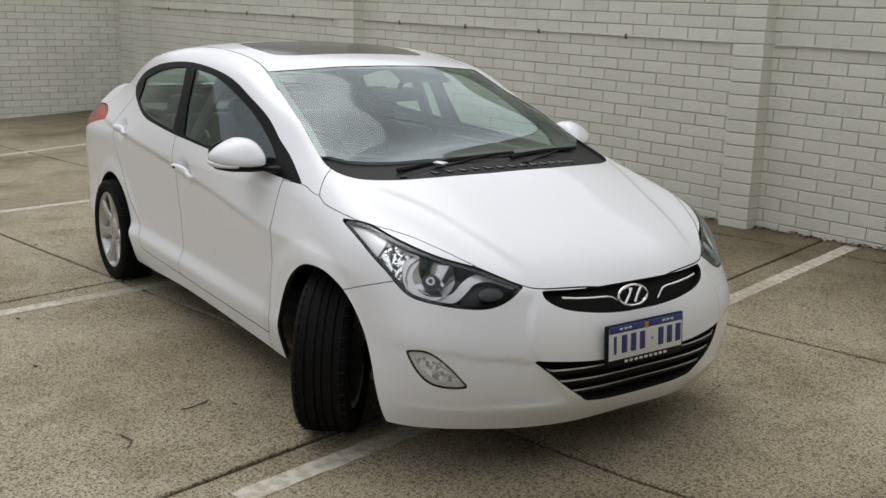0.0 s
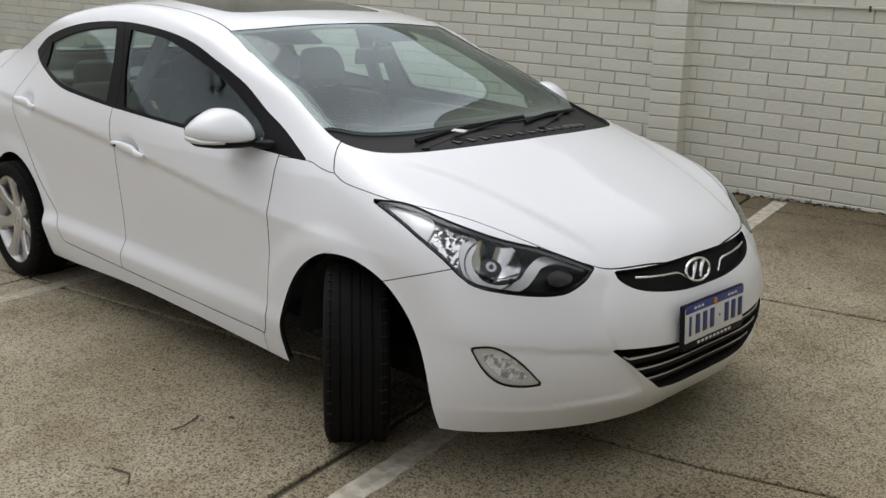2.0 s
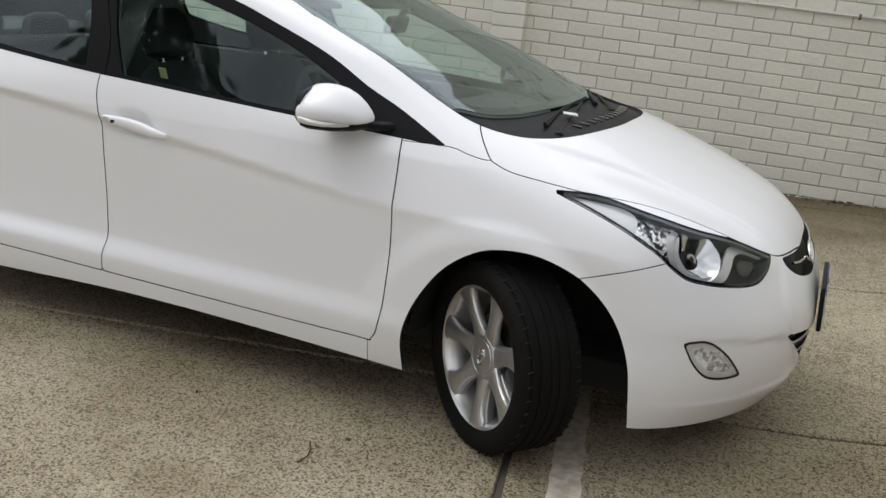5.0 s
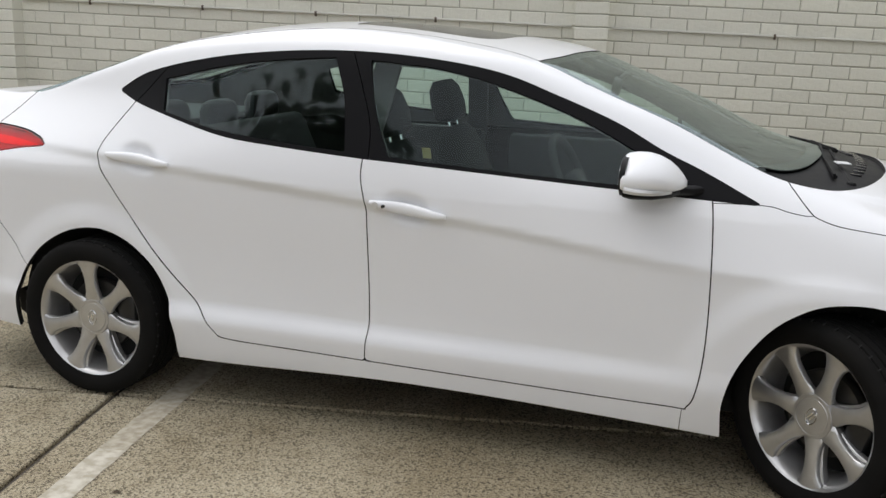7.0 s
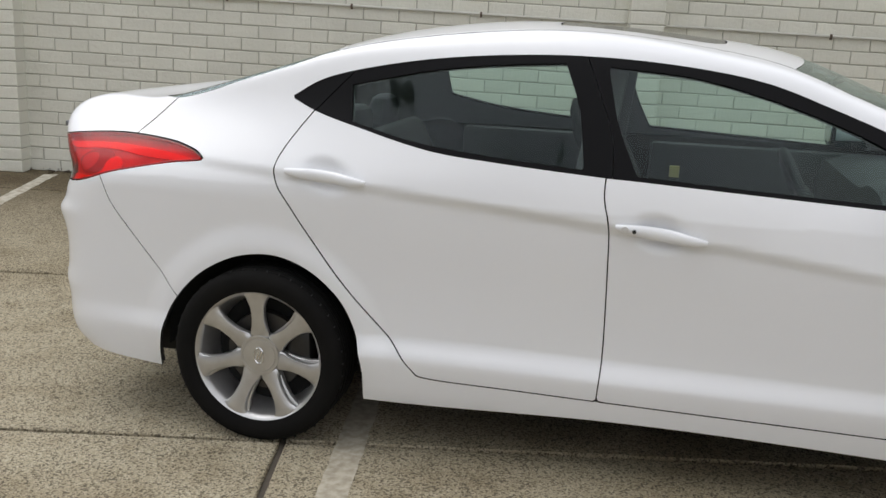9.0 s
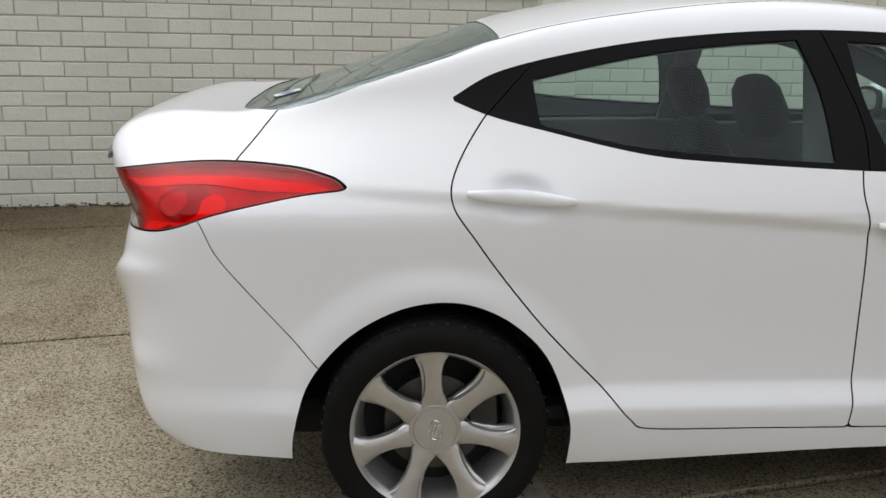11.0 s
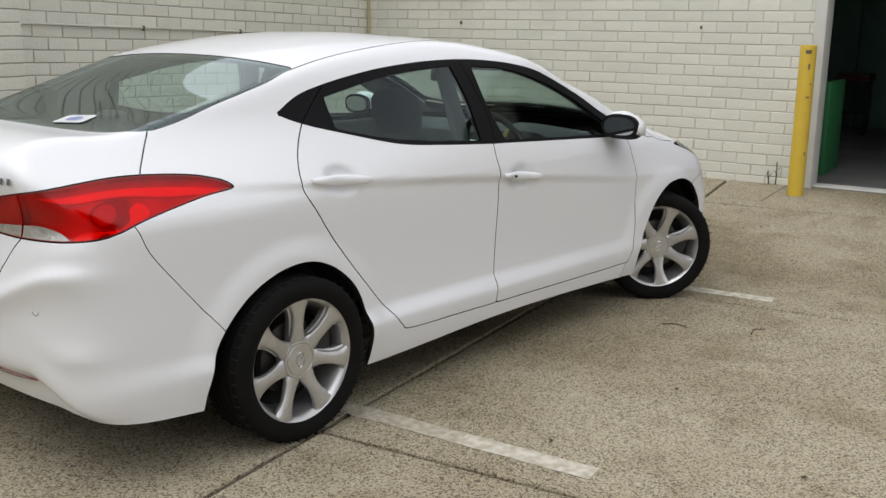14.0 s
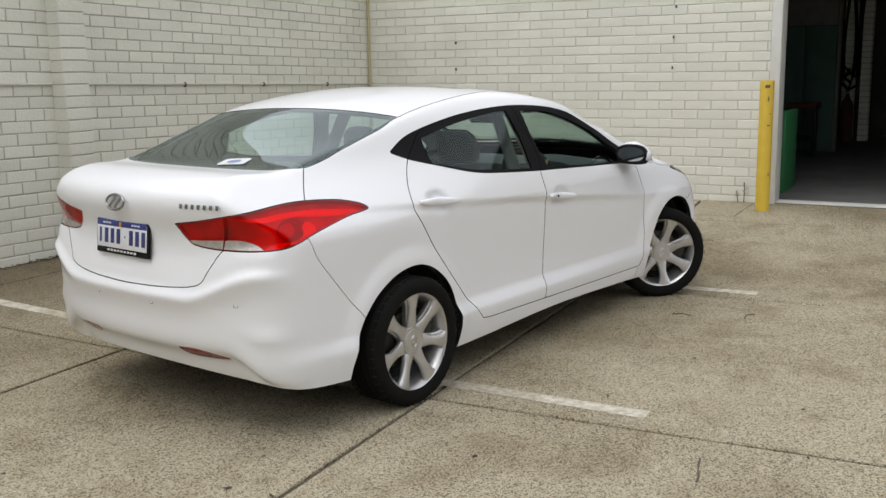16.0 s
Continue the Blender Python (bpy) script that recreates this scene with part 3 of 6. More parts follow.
# open the underside and the wheel arches
floor_line = smooth_curve([(-2.6, 0.33), (-2.25, 0.315), (-2.1, 0.258), (-1.9, 0.222), (-1.6, 0.205), (-0.98, 0.184), (-0.2, 0.215), (0.5, 0.212), (1.03, 0.192), (1.78, 0.176), (2.0, 0.188), (2.4, 0.195)])
half = half.cut(floor_line(half.v[:, 0]) - half.v[:, 2])[0]
arch_rear = [(-0.985, 0.0, 1), (-0.983, 0.183), (-0.985, 0.33), (-1.045, 0.50), (-1.147, 0.606), (-1.265, 0.660), (-1.385, 0.662), (-1.497, 0.625), (-1.604, 0.552), (-1.694, 0.437), (-1.735, 0.304), (-1.745, 0.2), (-1.75, 0.0, 1)]
arch_front = [(1.036, 0.0, 1), (1.034, 0.193), (1.032, 0.32), (1.070, 0.448), (1.157, 0.579), (1.265, 0.658), (1.37, 0.684), (1.482, 0.678), (1.604, 0.630), (1.705, 0.533), (1.765, 0.397), (1.782, 0.25), (1.785, 0.165), (1.79, 0.0, 1)]
for outline in (arch_rear, arch_front):
    _, half = take(half, xz, outline, lambda s: 0.45 - s.v[:, 1])
whole = half

dlo = [(-1.306, 1.184, 1), (-1.164, 1.260), (-0.89, 1.322), (-0.61, 1.355), (-0.318, 1.366), (-0.032, 1.351), (0.222, 1.313), (0.43, 1.244), (0.624, 1.169), (0.78, 1.090), (0.915, 1.033), (1.104, 0.944, 1),
       (0.932, 0.951), (0.66, 0.966), (0.288, 0.984), (-0.115, 1.002), (-0.241, 1.007), (-0.55, 1.026), (-0.79, 1.048), (-1.054, 1.106), (-1.2, 1.143)]
beside = lambda s: 0.40 - s.v[:, 1]
cabin_side, half = take(half, xz, dlo, beside)
pane_rear = [(-1.085, 1.238, 1), (-0.822, 1.296), (-0.60, 1.326), (-0.378, 1.342, 1), (-0.322, 1.20), (-0.292, 1.026, 1), (-0.600, 1.047), (-0.839, 1.073), (-1.068, 1.121, 1)]
pane_front = [(-0.245, 1.338, 1), (0.01, 1.318), (0.225, 1.270), (0.434, 1.203), (0.596, 1.134), (0.82, 1.015), (0.80, 0.975, 1), (0.66, 0.981), (0.286, 0.998), (-0.13, 1.018, 1), (-0.20, 1.17)]
rear_pane, cabin_side = take(cabin_side, xz, pane_rear)
front_pane, cabin_side = take(cabin_side, xz, pane_front)
door_split = [(-0.205, 0.9, 1), (-0.208, 1.10), (-0.262, 1.25), (-0.33, 1.40, 1), (-3, 1.40, 1), (-3, 0.9, 1)]
trim_rear, trim_front = take(cabin_side, xz, door_split, gap=0.0018)
quarter_line = [(-1.215, 1.10, 1), (-1.215, 1.138, 1), (-1.10, 1.26), (-1.05, 1.31, 1), (-3, 1.4, 1), (-3, 1.1, 1)]
trim_quarter, trim_rear = take(trim_rear, xz, quarter_line, gap=0.0018)

windscreen_hole = [(0.392, -0.1, 1), (0.390, 0.1), (0.366, 0.36), (0.318, 0.560, 1), (0.512, 0.580), (0.703, 0.611), (0.897, 0.639), (1.026, 0.659), (1.135, 0.671), (1.235, 0.655), (1.315, 0.61), (1.385, 0.525), (1.435, 0.42), (1.475, 0.28), (1.50, 0.12), (1.505, -0.1, 1)]
above = lambda s: 0.86 - s.v[:, 2]
screen, half = take(half, xy, windscreen_hole, above)
glass_low = [(0.2, -0.2, 1), (0.2, 0.8, 1), (1.03, 0.8, 1), (1.06, 0.66), (1.15, 0.56), (1.225, 0.40), (1.27, 0.2), (1.285, 0.05), (1.287, -0.2, 1)]
windscreen, cowl = take(screen, xy, glass_low)
rear_hole = [(-1.165, -0.1, 1), (-1.168, 0.1), (-1.168, 0.34), (-1.165, 0.60, 1), (-1.28, 0.614), (-1.38, 0.610), (-1.54, 0.596), (-1.70, 0.585), (-1.775, 0.574), (-1.835, 0.535), (-1.878, 0.44), (-1.895, 0.26), (-1.90, 0.08), (-1.90, -0.1, 1)]
rear_window, half = take(half, xy, rear_hole, above)
sun_roof = [(0.125, -0.1, 1), (0.12, 0.25), (0.09, 0.345), (0.03, 0.39), (-0.15, 0.405), (-0.38, 0.385), (-0.44, 0.33), (-0.46, -0.1, 1)]
sunroof_pane, half = take(half, xy, sun_roof, above, 0.003)
roof_line = [(0.6, -0.2, 1), (0.6, 0.60, 1), (0.318, 0.552), (0.05, 0.525), (-0.19, 0.541), (-0.6, 0.585), (-0.94, 0.600), (-1.165, 0.605, 1), (-1.3, 0.60, 1), (-1.3, -0.2, 1)]
roof_panel, half = take(half, xy, roof_line, lambda s: 1.28 - s.v[:, 2], 0.0028)

ahead = lambda s: 1.3 - s.v[:, 0]
head_outline = [(0.670, 0.873, 1), (0.837, 0.873), (1.018, 0.840), (1.244, 0.796), (1.45, 0.762), (1.676, 0.708, 1), (1.617, 0.669), (1.520, 0.643), (1.344, 0.646), (1.163, 0.665), (1.083, 0.694), (0.993, 0.747), (0.835, 0.817)]
head_lens, half = take(half, front_corner, head_outline, ahead, 0.0025)
fog_outline = [(1.125, 0.488, 1), (1.24, 0.493), (1.35, 0.448), (1.456, 0.370, 1), (1.36, 0.363), (1.26, 0.374), (1.185, 0.418)]
fog_hole, half = take(half, front_corner, fog_outline, ahead)
upper_outline = [(-0.1, 0.688, 1), (0.15, 0.688), (0.355, 0.693, 1), (0.350, 0.664), (0.295, 0.632), (0.18, 0.610), (0.05, 0.597), (-0.1, 0.595, 1)]
upper_grille, half = take(half, yz, upper_outline, ahead)
lower_outline = [(-0.1, 0.442, 1), (0.13, 0.445), (0.437, 0.470, 1), (0.385, 0.425), (0.315, 0.365), (0.215, 0.292, 1), (0.1, 0.280), (-0.1, 0.276, 1)]
lower_grille, half = take(half, yz, lower_outline, ahead)
hood_outline = [(1.14, -1.4, 1), (1.14, -0.5), (1.172, -0.320, 1), (1.195, -0.262), (1.222, -0.205), (1.246, -0.160, 1), (1.31, -0.129), (1.40, -0.119), (1.525, -0.119), (1.62, -0.14), (1.75, -0.188), (1.95, -0.236), (2.07, -0.288), (2.122, -0.36), (2.162, -0.546), (2.172, -0.696), (2.172, -1.4, 1)]
hood, half = take(half, hood_edge, hood_outline, lambda s: np.maximum(0.68 - s.v[:, 2], 0.9 - s.v[:, 0]), 0.0022)
bumper_outline = [(1.40, 0.585, 1), (1.574, 0.633), (1.69, 0.672), (1.81, 0.711), (1.93, 0.748, 1), (1.95, 0.77, 1), (2.5, 0.77, 1), (2.5, 0.0, 1), (1.40, 0.0, 1)]
front_bumper, half = take(half, xz, bumper_outline, None, 0.0016)

behind = lambda s: s.v[:, 0] + 1.45
tail_outline = [(1.962, 0.946, 1), (1.8, 0.967), (1.599, 0.996), (1.294, 1.024), (1.028, 1.016), (0.877, 0.994), (0.822, 0.977), (0.803, 0.966), (0.822, 0.959), (0.937, 0.944), (1.123, 0.903), (1.244, 0.866), (1.366, 0.85), (1.664, 0.844), (1.835, 0.856), (1.895, 0.884)]
tail_lens, half = take(half, rear_corner, tail_outline, behind, 0.0025)
trunk_outline = [(-0.2, 1.40, 1), (1.0, 1.40, 1), (1.0, 1.0, 1), (0.72, 0.965), (0.64, 0.912), (0.53, 0.842), (0.466, 0.757), (0.415, 0.693), (0.26, 0.670), (0.0, 0.660), (-0.2, 0.660, 1)]
trunk_plan = round_curve([(-1.66, -0.3, 1), (-1.70, 0.40), (-1.755, 0.545), (-1.777, 0.580), (-1.80, 0.602), (-1.835, 0.638), (-1.868, 0.675), (-1.89, 0.71), (-1.91, 0.76), (-1.915, 1.0, 1), (-2.8, 1.0, 1), (-2.8, -0.3, 1)], 8)
lid_side = lambda s: outline_distance(xy(s), trunk_plan)
trunk_lid, half = take(half, yz, trunk_outline, lid_side, GAP)
lamp_split = [(-0.2, 1.2, 1), (0.57, 1.2, 1), (0.567, 0.98), (0.536, 0.88), (0.525, 0.80, 1), (-0.2, 0.8, 1)]
lamp_inner, lamp_outer = take(tail_lens, yz, lamp_split, lambda s: s.v[:, 0] + 2.0, 0.0038)
rear_bumper_outline = [(-2.6, 0.91, 1), (-1.985, 0.91, 1), (-1.957, 0.868), (-1.919, 0.788), (-1.826, 0.673), (-1.673, 0.494), (-1.60, 0.40, 1), (-1.60, 0.0, 1), (-2.6, 0.0, 1)]
rear_bumper, half = take(half, xz, rear_bumper_outline, None, 0.0014)
door_rear_outline = [(-1.16, 1.17, 1), (-1.215, 1.138), (-1.309, 0.962), (-1.238, 0.822), (-1.070, 0.602), (-0.884, 0.402), (-0.813, 0.322), (-0.755, 0.294), (-0.45, 0.289), (-0.198, 0.286, 1), (-0.190, 0.45), (-0.196, 0.77), (-0.203, 0.87), (-0.222, 0.96), (-0.215, 1.08, 1)]
door_front_outline = [(-0.215, 1.08, 1), (-0.222, 0.96), (-0.203, 0.87), (-0.196, 0.77), (-0.190, 0.45), (-0.198, 0.286, 1), (0.3, 0.283), (0.86, 0.280), (0.925, 0.291), (0.952, 0.36), (0.966, 0.50), (0.965, 0.709), (0.955, 0.88), (0.940, 0.99, 1)]
rear_door, half = take(half, xz, door_rear_outline, beside, GAP)
front_door, half = take(half, xz, door_front_outline, beside, GAP)
fender_outline = [(0.90, 0.0, 1), (0.912, 0.284), (0.942, 0.35), (0.956, 0.50), (0.955, 0.709), (0.947, 0.88), (0.94, 0.945, 1), (1.105, 0.947), (1.17, 0.934), (1.235, 0.926), (1.27, 0.94), (1.35, 0.98, 1), (2.5, 0.98, 1), (2.5, 0.0, 1)]
fender, body_rest = take(half, xz, fender_outline, None, 0.0012)


def both(skin):
    return skin.joined(skin.flipped())


def put(skin, name, mat, label="", hem=0.012, parent=sedan, mirror=True):
    """Links a skin on the right side of the car (y below zero) and its twin on the left."""
    s = skin.hemmed(hem) if hem else skin
    right = s.flipped().link(name, mat, parent, label)
    left = s.link(name, mat, parent, label) if mirror else None
    return right, left


both(body_rest.hemmed(0.014)).link("body", M["paint"], sedan)
both(roof_panel.hemmed(0.010)).link("roof", M["paint"], sedan)
both(hood.hemmed(0.014)).link("hood", M["paint"], sedan)
both(trunk_lid.hemmed(0.014)).link("trunk_lid", M["paint"], sedan)
both(front_bumper.hemmed(0.014)).link("front_bumper", M["paint"], sedan)
bumper_r = both(rear_bumper.hemmed(0.014)).link("rear_bumper", M["paint"], sedan)
put(fender, "front_fender", M["paint"])
door_f = put(front_door, "front_door", M["paint"])
door_r = put(rear_door, "rear_door", M["paint"])
for (r, l), trim, pane in ((door_f, trim_front, front_pane), (door_r, trim_rear, rear_pane)):
    for ob, s, p in ((r, trim.flipped(), pane.flipped()), (l, trim, pane)):
        s.moved(-0.002).hemmed(0.012).link("window_frame", M["pillar"], ob, "satin black window frame")
        g = p.moved(-0.008).link("window_pane", M["glass"], ob, "tinted window glass")
        g.visible_shadow = False
put(trim_quarter.moved(-0.002), "quarter_trim", M["pillar"], "black quarter window trim")
w = both(windscreen.moved(-0.002)).link("windscreen", M["screen_glass"], sedan)
w.visible_shadow = False
w = both(rear_window.moved(-0.002)).link("rear_window", M["screen_glass"], sedan)
w.visible_shadow = False
both(sunroof_pane.moved(-0.001).hemmed(0.01)).link("sunroof", M["gloss_black"], sedan, "black glass sunroof")
both(cowl.moved(-0.014).hemmed(0.02)).link("cowl_panel", M["black"], sedan, "black plastic cowl under the windscreen")


def band(skin, view, outline, width):
    """The strip of a skin along the inner side of an outline."""
    poly = round_curve(outline, 8)
    d = outline_distance(view(skin), poly)
    return skin.cut(d + width)


# black borders printed on the glass
for pane, hole, width in ((windscreen, windscreen_hole, 0.030), (rear_window, rear_hole, 0.020)):
    both(band(pane, xy, hole, width)[1].moved(-0.0035)).link("glass_border", M["gloss_black"], sedan, "black printed border of the glass")


# black ceramic borders of the glass
for skin, outline, width in ((windscreen, windscreen_hole, 0.035), (rear_window, rear_hole, 0.014)):
    _, rim = band(skin, xy, outline, width)
    both(rim.moved(-0.004)).link("glass_border", M["pillar"], sedan, "black printed glass border")
_, rim = band(windscreen, xy, glass_low, 0.055)
both(rim.moved(-0.005)).link("glass_border", M["pillar"], sedan, "black printed glass border")

# lining behind the panels: closes the gaps and forms the inside of the cabin
low_skin, high_skin = whole.cut(whole.v[:, 2] - 0.985)
lining = high_skin
_, lining = take(lining, xz, pane_rear, beside)
_, lining = take(lining, xz, pane_front, beside)
_, lining = take(lining, xy, windscreen_hole, above)
_, lining = take(lining, xy, rear_hole, above)
both(lining.moved(-0.026)).link("headliner", M["liner"], sedan, "grey cabin headliner")
# near-black below the windows, so that the panel gaps read as shade
low_lining = low_skin
_, low_lining = take(low_lining, front_corner, head_outline, ahead)
_, low_lining = take(low_lining, front_corner, fog_outline, ahead)
_, low_lining = take(low_lining, yz, lower_outline, ahead)
_, low_lining = take(low_lining, yz, upper_outline, ahead)
_, low_lining = take(low_lining, rear_corner, tail_outline, behind)
both(low_lining.moved(-0.022)).link("inner_lining", M["well"], sedan, "dark inner lining")
part("underbody", box((3.9, 1.25, 0.12), (0, 0, 0.24), bevel=0.03), M["well"], sedan, "dark underbody")

# wheel wells
for ax in (-1.352, 1.40):
    for side in (-1, 1):
        bm = bmesh.new()
        rings = []
        for y, r in ((0.80, 0.372), (0.42, 0.372), (0.40, 0.02)):
            rings.append([bm.verts.new((ax + r * 1.03 * math.cos(t), side * y, 0.31 + r * math.sin(t))) for t in np.linspace(-0.08, math.pi + 0.08, 28)])
        for p, q in zip(rings, rings[1:]):
            for k in range(27):
                bm.faces.new((p[k], p[k + 1], q[k + 1], q[k]))
        part("wheel_well", bm, M["well"], sedan, "black wheel arch liner")


# ---------- wheels ----------

M["steel"] = material("worn_steel", (0.09, 0.085, 0.08), 0.45, metal=0.8)


def wheel(name):
    """A seven-spoke alloy wheel standing at the origin, its face towards -y."""
    top = tagged(empty(name), "", "")
    R = 0.308
    # tyre with four grooves round the tread
    rows = [(0.228, -0.082), (0.232, -0.098), (0.245, -0.106), (0.268, -0.110), (0.288, -0.106), (0.299, -0.098), (0.305, -0.088)]
    tread = []
    for a, b in ((-0.082, -0.056), (-0.048, -0.018), (-0.010, 0.010), (0.018, 0.048), (0.056, 0.082)):
        tread += [(R - 0.006, a - 0.0005), (R, a + 0.0015), (R, b - 0.0015), (R - 0.006, b + 0.0005)]
    rows += tread
    rows += [(0.305, 0.088), (0.299, 0.098), (0.288, 0.106), (0.268, 0.110), (0.245, 0.106), (0.228, 0.09)]
    tyre = part("tyre", lathe(rows, 72), M["rubber"], top, "black rubber tyre", smooth=40)
    # sipes across the shoulder blocks
    bm = bmesh.new()
    for k in range(44):
        t = 2 * math.pi * k / 44
        for y, w in ((-0.085, 0.024), (0.085, 0.024)):
            add_box(bm, (0.0035, w, 0.004), (R * math.cos(t) * 0.9965, y, R * math.sin(t) * 0.9965), Euler((0, -t + math.pi / 2, 0.25)).to_matrix())
    tagged(part("tread_sipe", bm, M["well"], tyre), kind="stuff")
    rim = part("rim", lathe([(0.19, 0.085), (0.20, -0.03), (0.214, -0.070), (0.222, -0.088), (0.231, -0.094), (0.2335, -0.090), (0.231, -0.082), (0.215, 0.09), (0.19, 0.085)], 72), M["alloy"], top, "silver alloy rim")
    # broad spokes, crowned, widening to the rim
    for k in range(7):
        a = 2 * math.pi * k / 7 + math.pi / 2
        rd = Vector((math.cos(a), 0, math.sin(a)))
        tg = Vector((-math.sin(a), 0, math.cos(a)))
        secs = []
        for r, w, y, th in ((0.035, 0.022, -0.068, 0.03), (0.058, 0.0300, -0.0705, 0.03), (0.074, 0.0345, -0.0725, 0.03), (0.086, 0.0320, -0.0740, 0.03), (0.100, 0.0275, -0.0760, 0.03), (0.125, 0.0240, -0.0795, 0.03), (0.155, 0.0240, -0.0835, 0.03), (0.180, 0.0275, -0.0870, 0.03), (0.200, 0.0345, -0.0890, 0.03), (0.214, 0.044, -0.0900, 0.03), (0.226, 0.060, -0.0905, 0.03)):
            c = rd * r
            ring = []
            for u, v in ((-1.04, 0.7), (-1.0, 0.24), (-0.88, 0.10), (-0.45, 0.0), (0, -0.035), (0.45, 0.0), (0.88, 0.10), (1.0, 0.24), (1.04, 0.7), (0.8, 1), (-0.8, 1)):
                ring.append(c + tg * (w * u) + Vector((0, y + th * v, 0)))
            secs.append(ring)
        part("spoke", loft(secs), M["alloy"], rim)
        # the lower step along one flank of the spoke
        secs = []
        for r, w, y in ((0.058, 0.034, -0.052), (0.09, 0.0305, -0.056), (0.13, 0.029, -0.060), (0.17, 0.033, -0.066), (0.205, 0.045, -0.072), (0.222, 0.058, -0.074)):
            c = rd * r
            secs.append([c + tg * (w * u) + Vector((0, y + 0.02 * v, 0)) for u, v in ((0.2, 0), (0.93, 0.0), (1.02, 0.12), (1.05, 0.5), (0.98, 1.3), (0.2, 1.3))])
        part("spoke_step", loft(secs), M["alloy"], rim)
    part("hub", lathe([(0.001, -0.0762), (0.050, -0.0762), (0.0575, -0.0757), (0.0590, -0.0735), (0.0600, -0.0735), (0.0612, -0.0752), (0.070, -0.0752), (0.076, -0.06), (0.076, -0.03)], 40), M["alloy"], rim)
    # cap badge: a slim oval with a slanting bar
    bm = bmesh.new()
    ring = [Vector((0.018 * math.cos(t), -0.0778, 0.028 * math.sin(t))) for t in np.linspace(0, 2 * math.pi, 25)]
    add_tube(bm, ring, 0.0018, 6)
    add_box(bm, (0.004, 0.003, 0.030), (-0.005, -0.0778, 0), Euler((0, 0.35, 0)).to_matrix())
    add_box(bm, (0.004, 0.003, 0.030), (0.005, -0.0778, 0), Euler((0, 0.35, 0)).to_matrix())
    part("cap_badge", bm, M["chrome"], rim, "small chrome cap emblem")
    part("valve", box((0.007, 0.028, 0.007), (0.195 * math.cos(3.5), -0.07, 0.195 * math.sin(3.5)), bevel=0.002), M["rubber"], rim)
    part("brake_disc", lathe([(0.05, -0.02), (0.138, -0.02), (0.14, -0.012), (0.14, 0.01), (0.05, 0.01)], 48), M["steel"], top, "worn steel brake disc")
    part("brake_caliper", box((0.085, 0.07, 0.15), (0.135, -0.015, 0.03), bevel=0.018), M["lamp_grey"], top)
    part("wheel_back", lathe([(0.001, 0.03), (0.21, 0.03), (0.212, 0.07)], 32), M["well"], top)
    return top


rear_right = wheel("wheel")
rear_right.parent = sedan
STEER = radians(-40)
for at, turn, roll in (((-1.352, 0.807, 0.306), math.pi, 0.3), ((1.352, -0.807, 0.306), STEER, 0.33), ((1.352, 0.807, 0.306), math.pi + STEER, 0.9)):
    other = copy_thing(rear_right, Matrix.Translation(at) @ Matrix.Rotation(turn, 4, "Z") @ Matrix.Rotation(roll, 4, "Y"))
rear_right.matrix_basis = Matrix.Translation((-1.352, -0.807, 0.306)) @ Matrix.Rotation(-0.035, 4, "Y")


# ---------- lamps, grilles, badges, handles, mirrors, wipers ----------
M["satin_silver"] = material("satin_silver", (0.66, 0.66, 0.67), 0.32, metal=0.5)
M["clear_back"] = material("clear_lamp_back", (0.40, 0.39, 0.37), 0.2, metal=0.55, colour2=(0.62, 0.60, 0.57), scale=35, bump=0.5, bump_scale=60)
# bright and dark reflections of the fog lamp painted in as colour noise
M["fog_silver"] = material("fog_painted_glints", (0.90, 0.90, 0.89), 0.15, metal=0.1, colour2=(0.34, 0.34, 0.35), scale=60, detail=3, contrast=0.14, bump=0.5, bump_scale=40)
M["slat_black"] = material("slat_black", (0.007, 0.007, 0.007), 0.6, specular=0.15)
# sparkle of the lamp facets put into the colour as light-dark noise
M["lamp_facet"] = material("lamp_painted_glints", (0.85, 0.85, 0.85), 0.12, metal=0.9, colour2=(0.05, 0.05, 0.055), scale=62, detail=1.5, contrast=0.10, bump=0.5, bump_scale=60)
M["bowl_grey"] = material("lamp_bowl", (0.50, 0.50, 0.51), 0.08, metal=1.0)
M["dark_steel"] = material("dark_lamp_steel", (0.06, 0.06, 0.062), 0.25, metal=0.7)
M["wing_grey"] = material("lamp_wing", (0.74, 0.74, 0.75), 0.28, metal=0.4, colour2=(0.60, 0.60, 0.61), scale=8)
# chrome with its colour darkened against the white reflections on the rear badges
M["badge"] = material("darkened_badge_chrome", (0.34, 0.34, 0.35), 0.2, metal=0.95)
M["bright_red"] = material("bright_red_guide", (0.95, 0.045, 0.030), 0.3, colour2=(0.85, 0.03, 0.02), scale=12, coat=0.3)
M["deep_red"] = material("deep_red_bowl", (0.50, 0.012, 0.010), 0.3, coat=0.4)
M["reflector_red"] = material("dull_red_reflector", (0.22, 0.012, 0.012), 0.25, coat=0.5)


def ellipse(c, a, b, n=14):
    return [(c[0] + a * math.cos(2 * math.pi * k / n), c[1] + b * math.sin(2 * math.pi * k / n)) for k in range(n)]


def region(skin, view, outline):
    return take(skin, view, outline)[0]


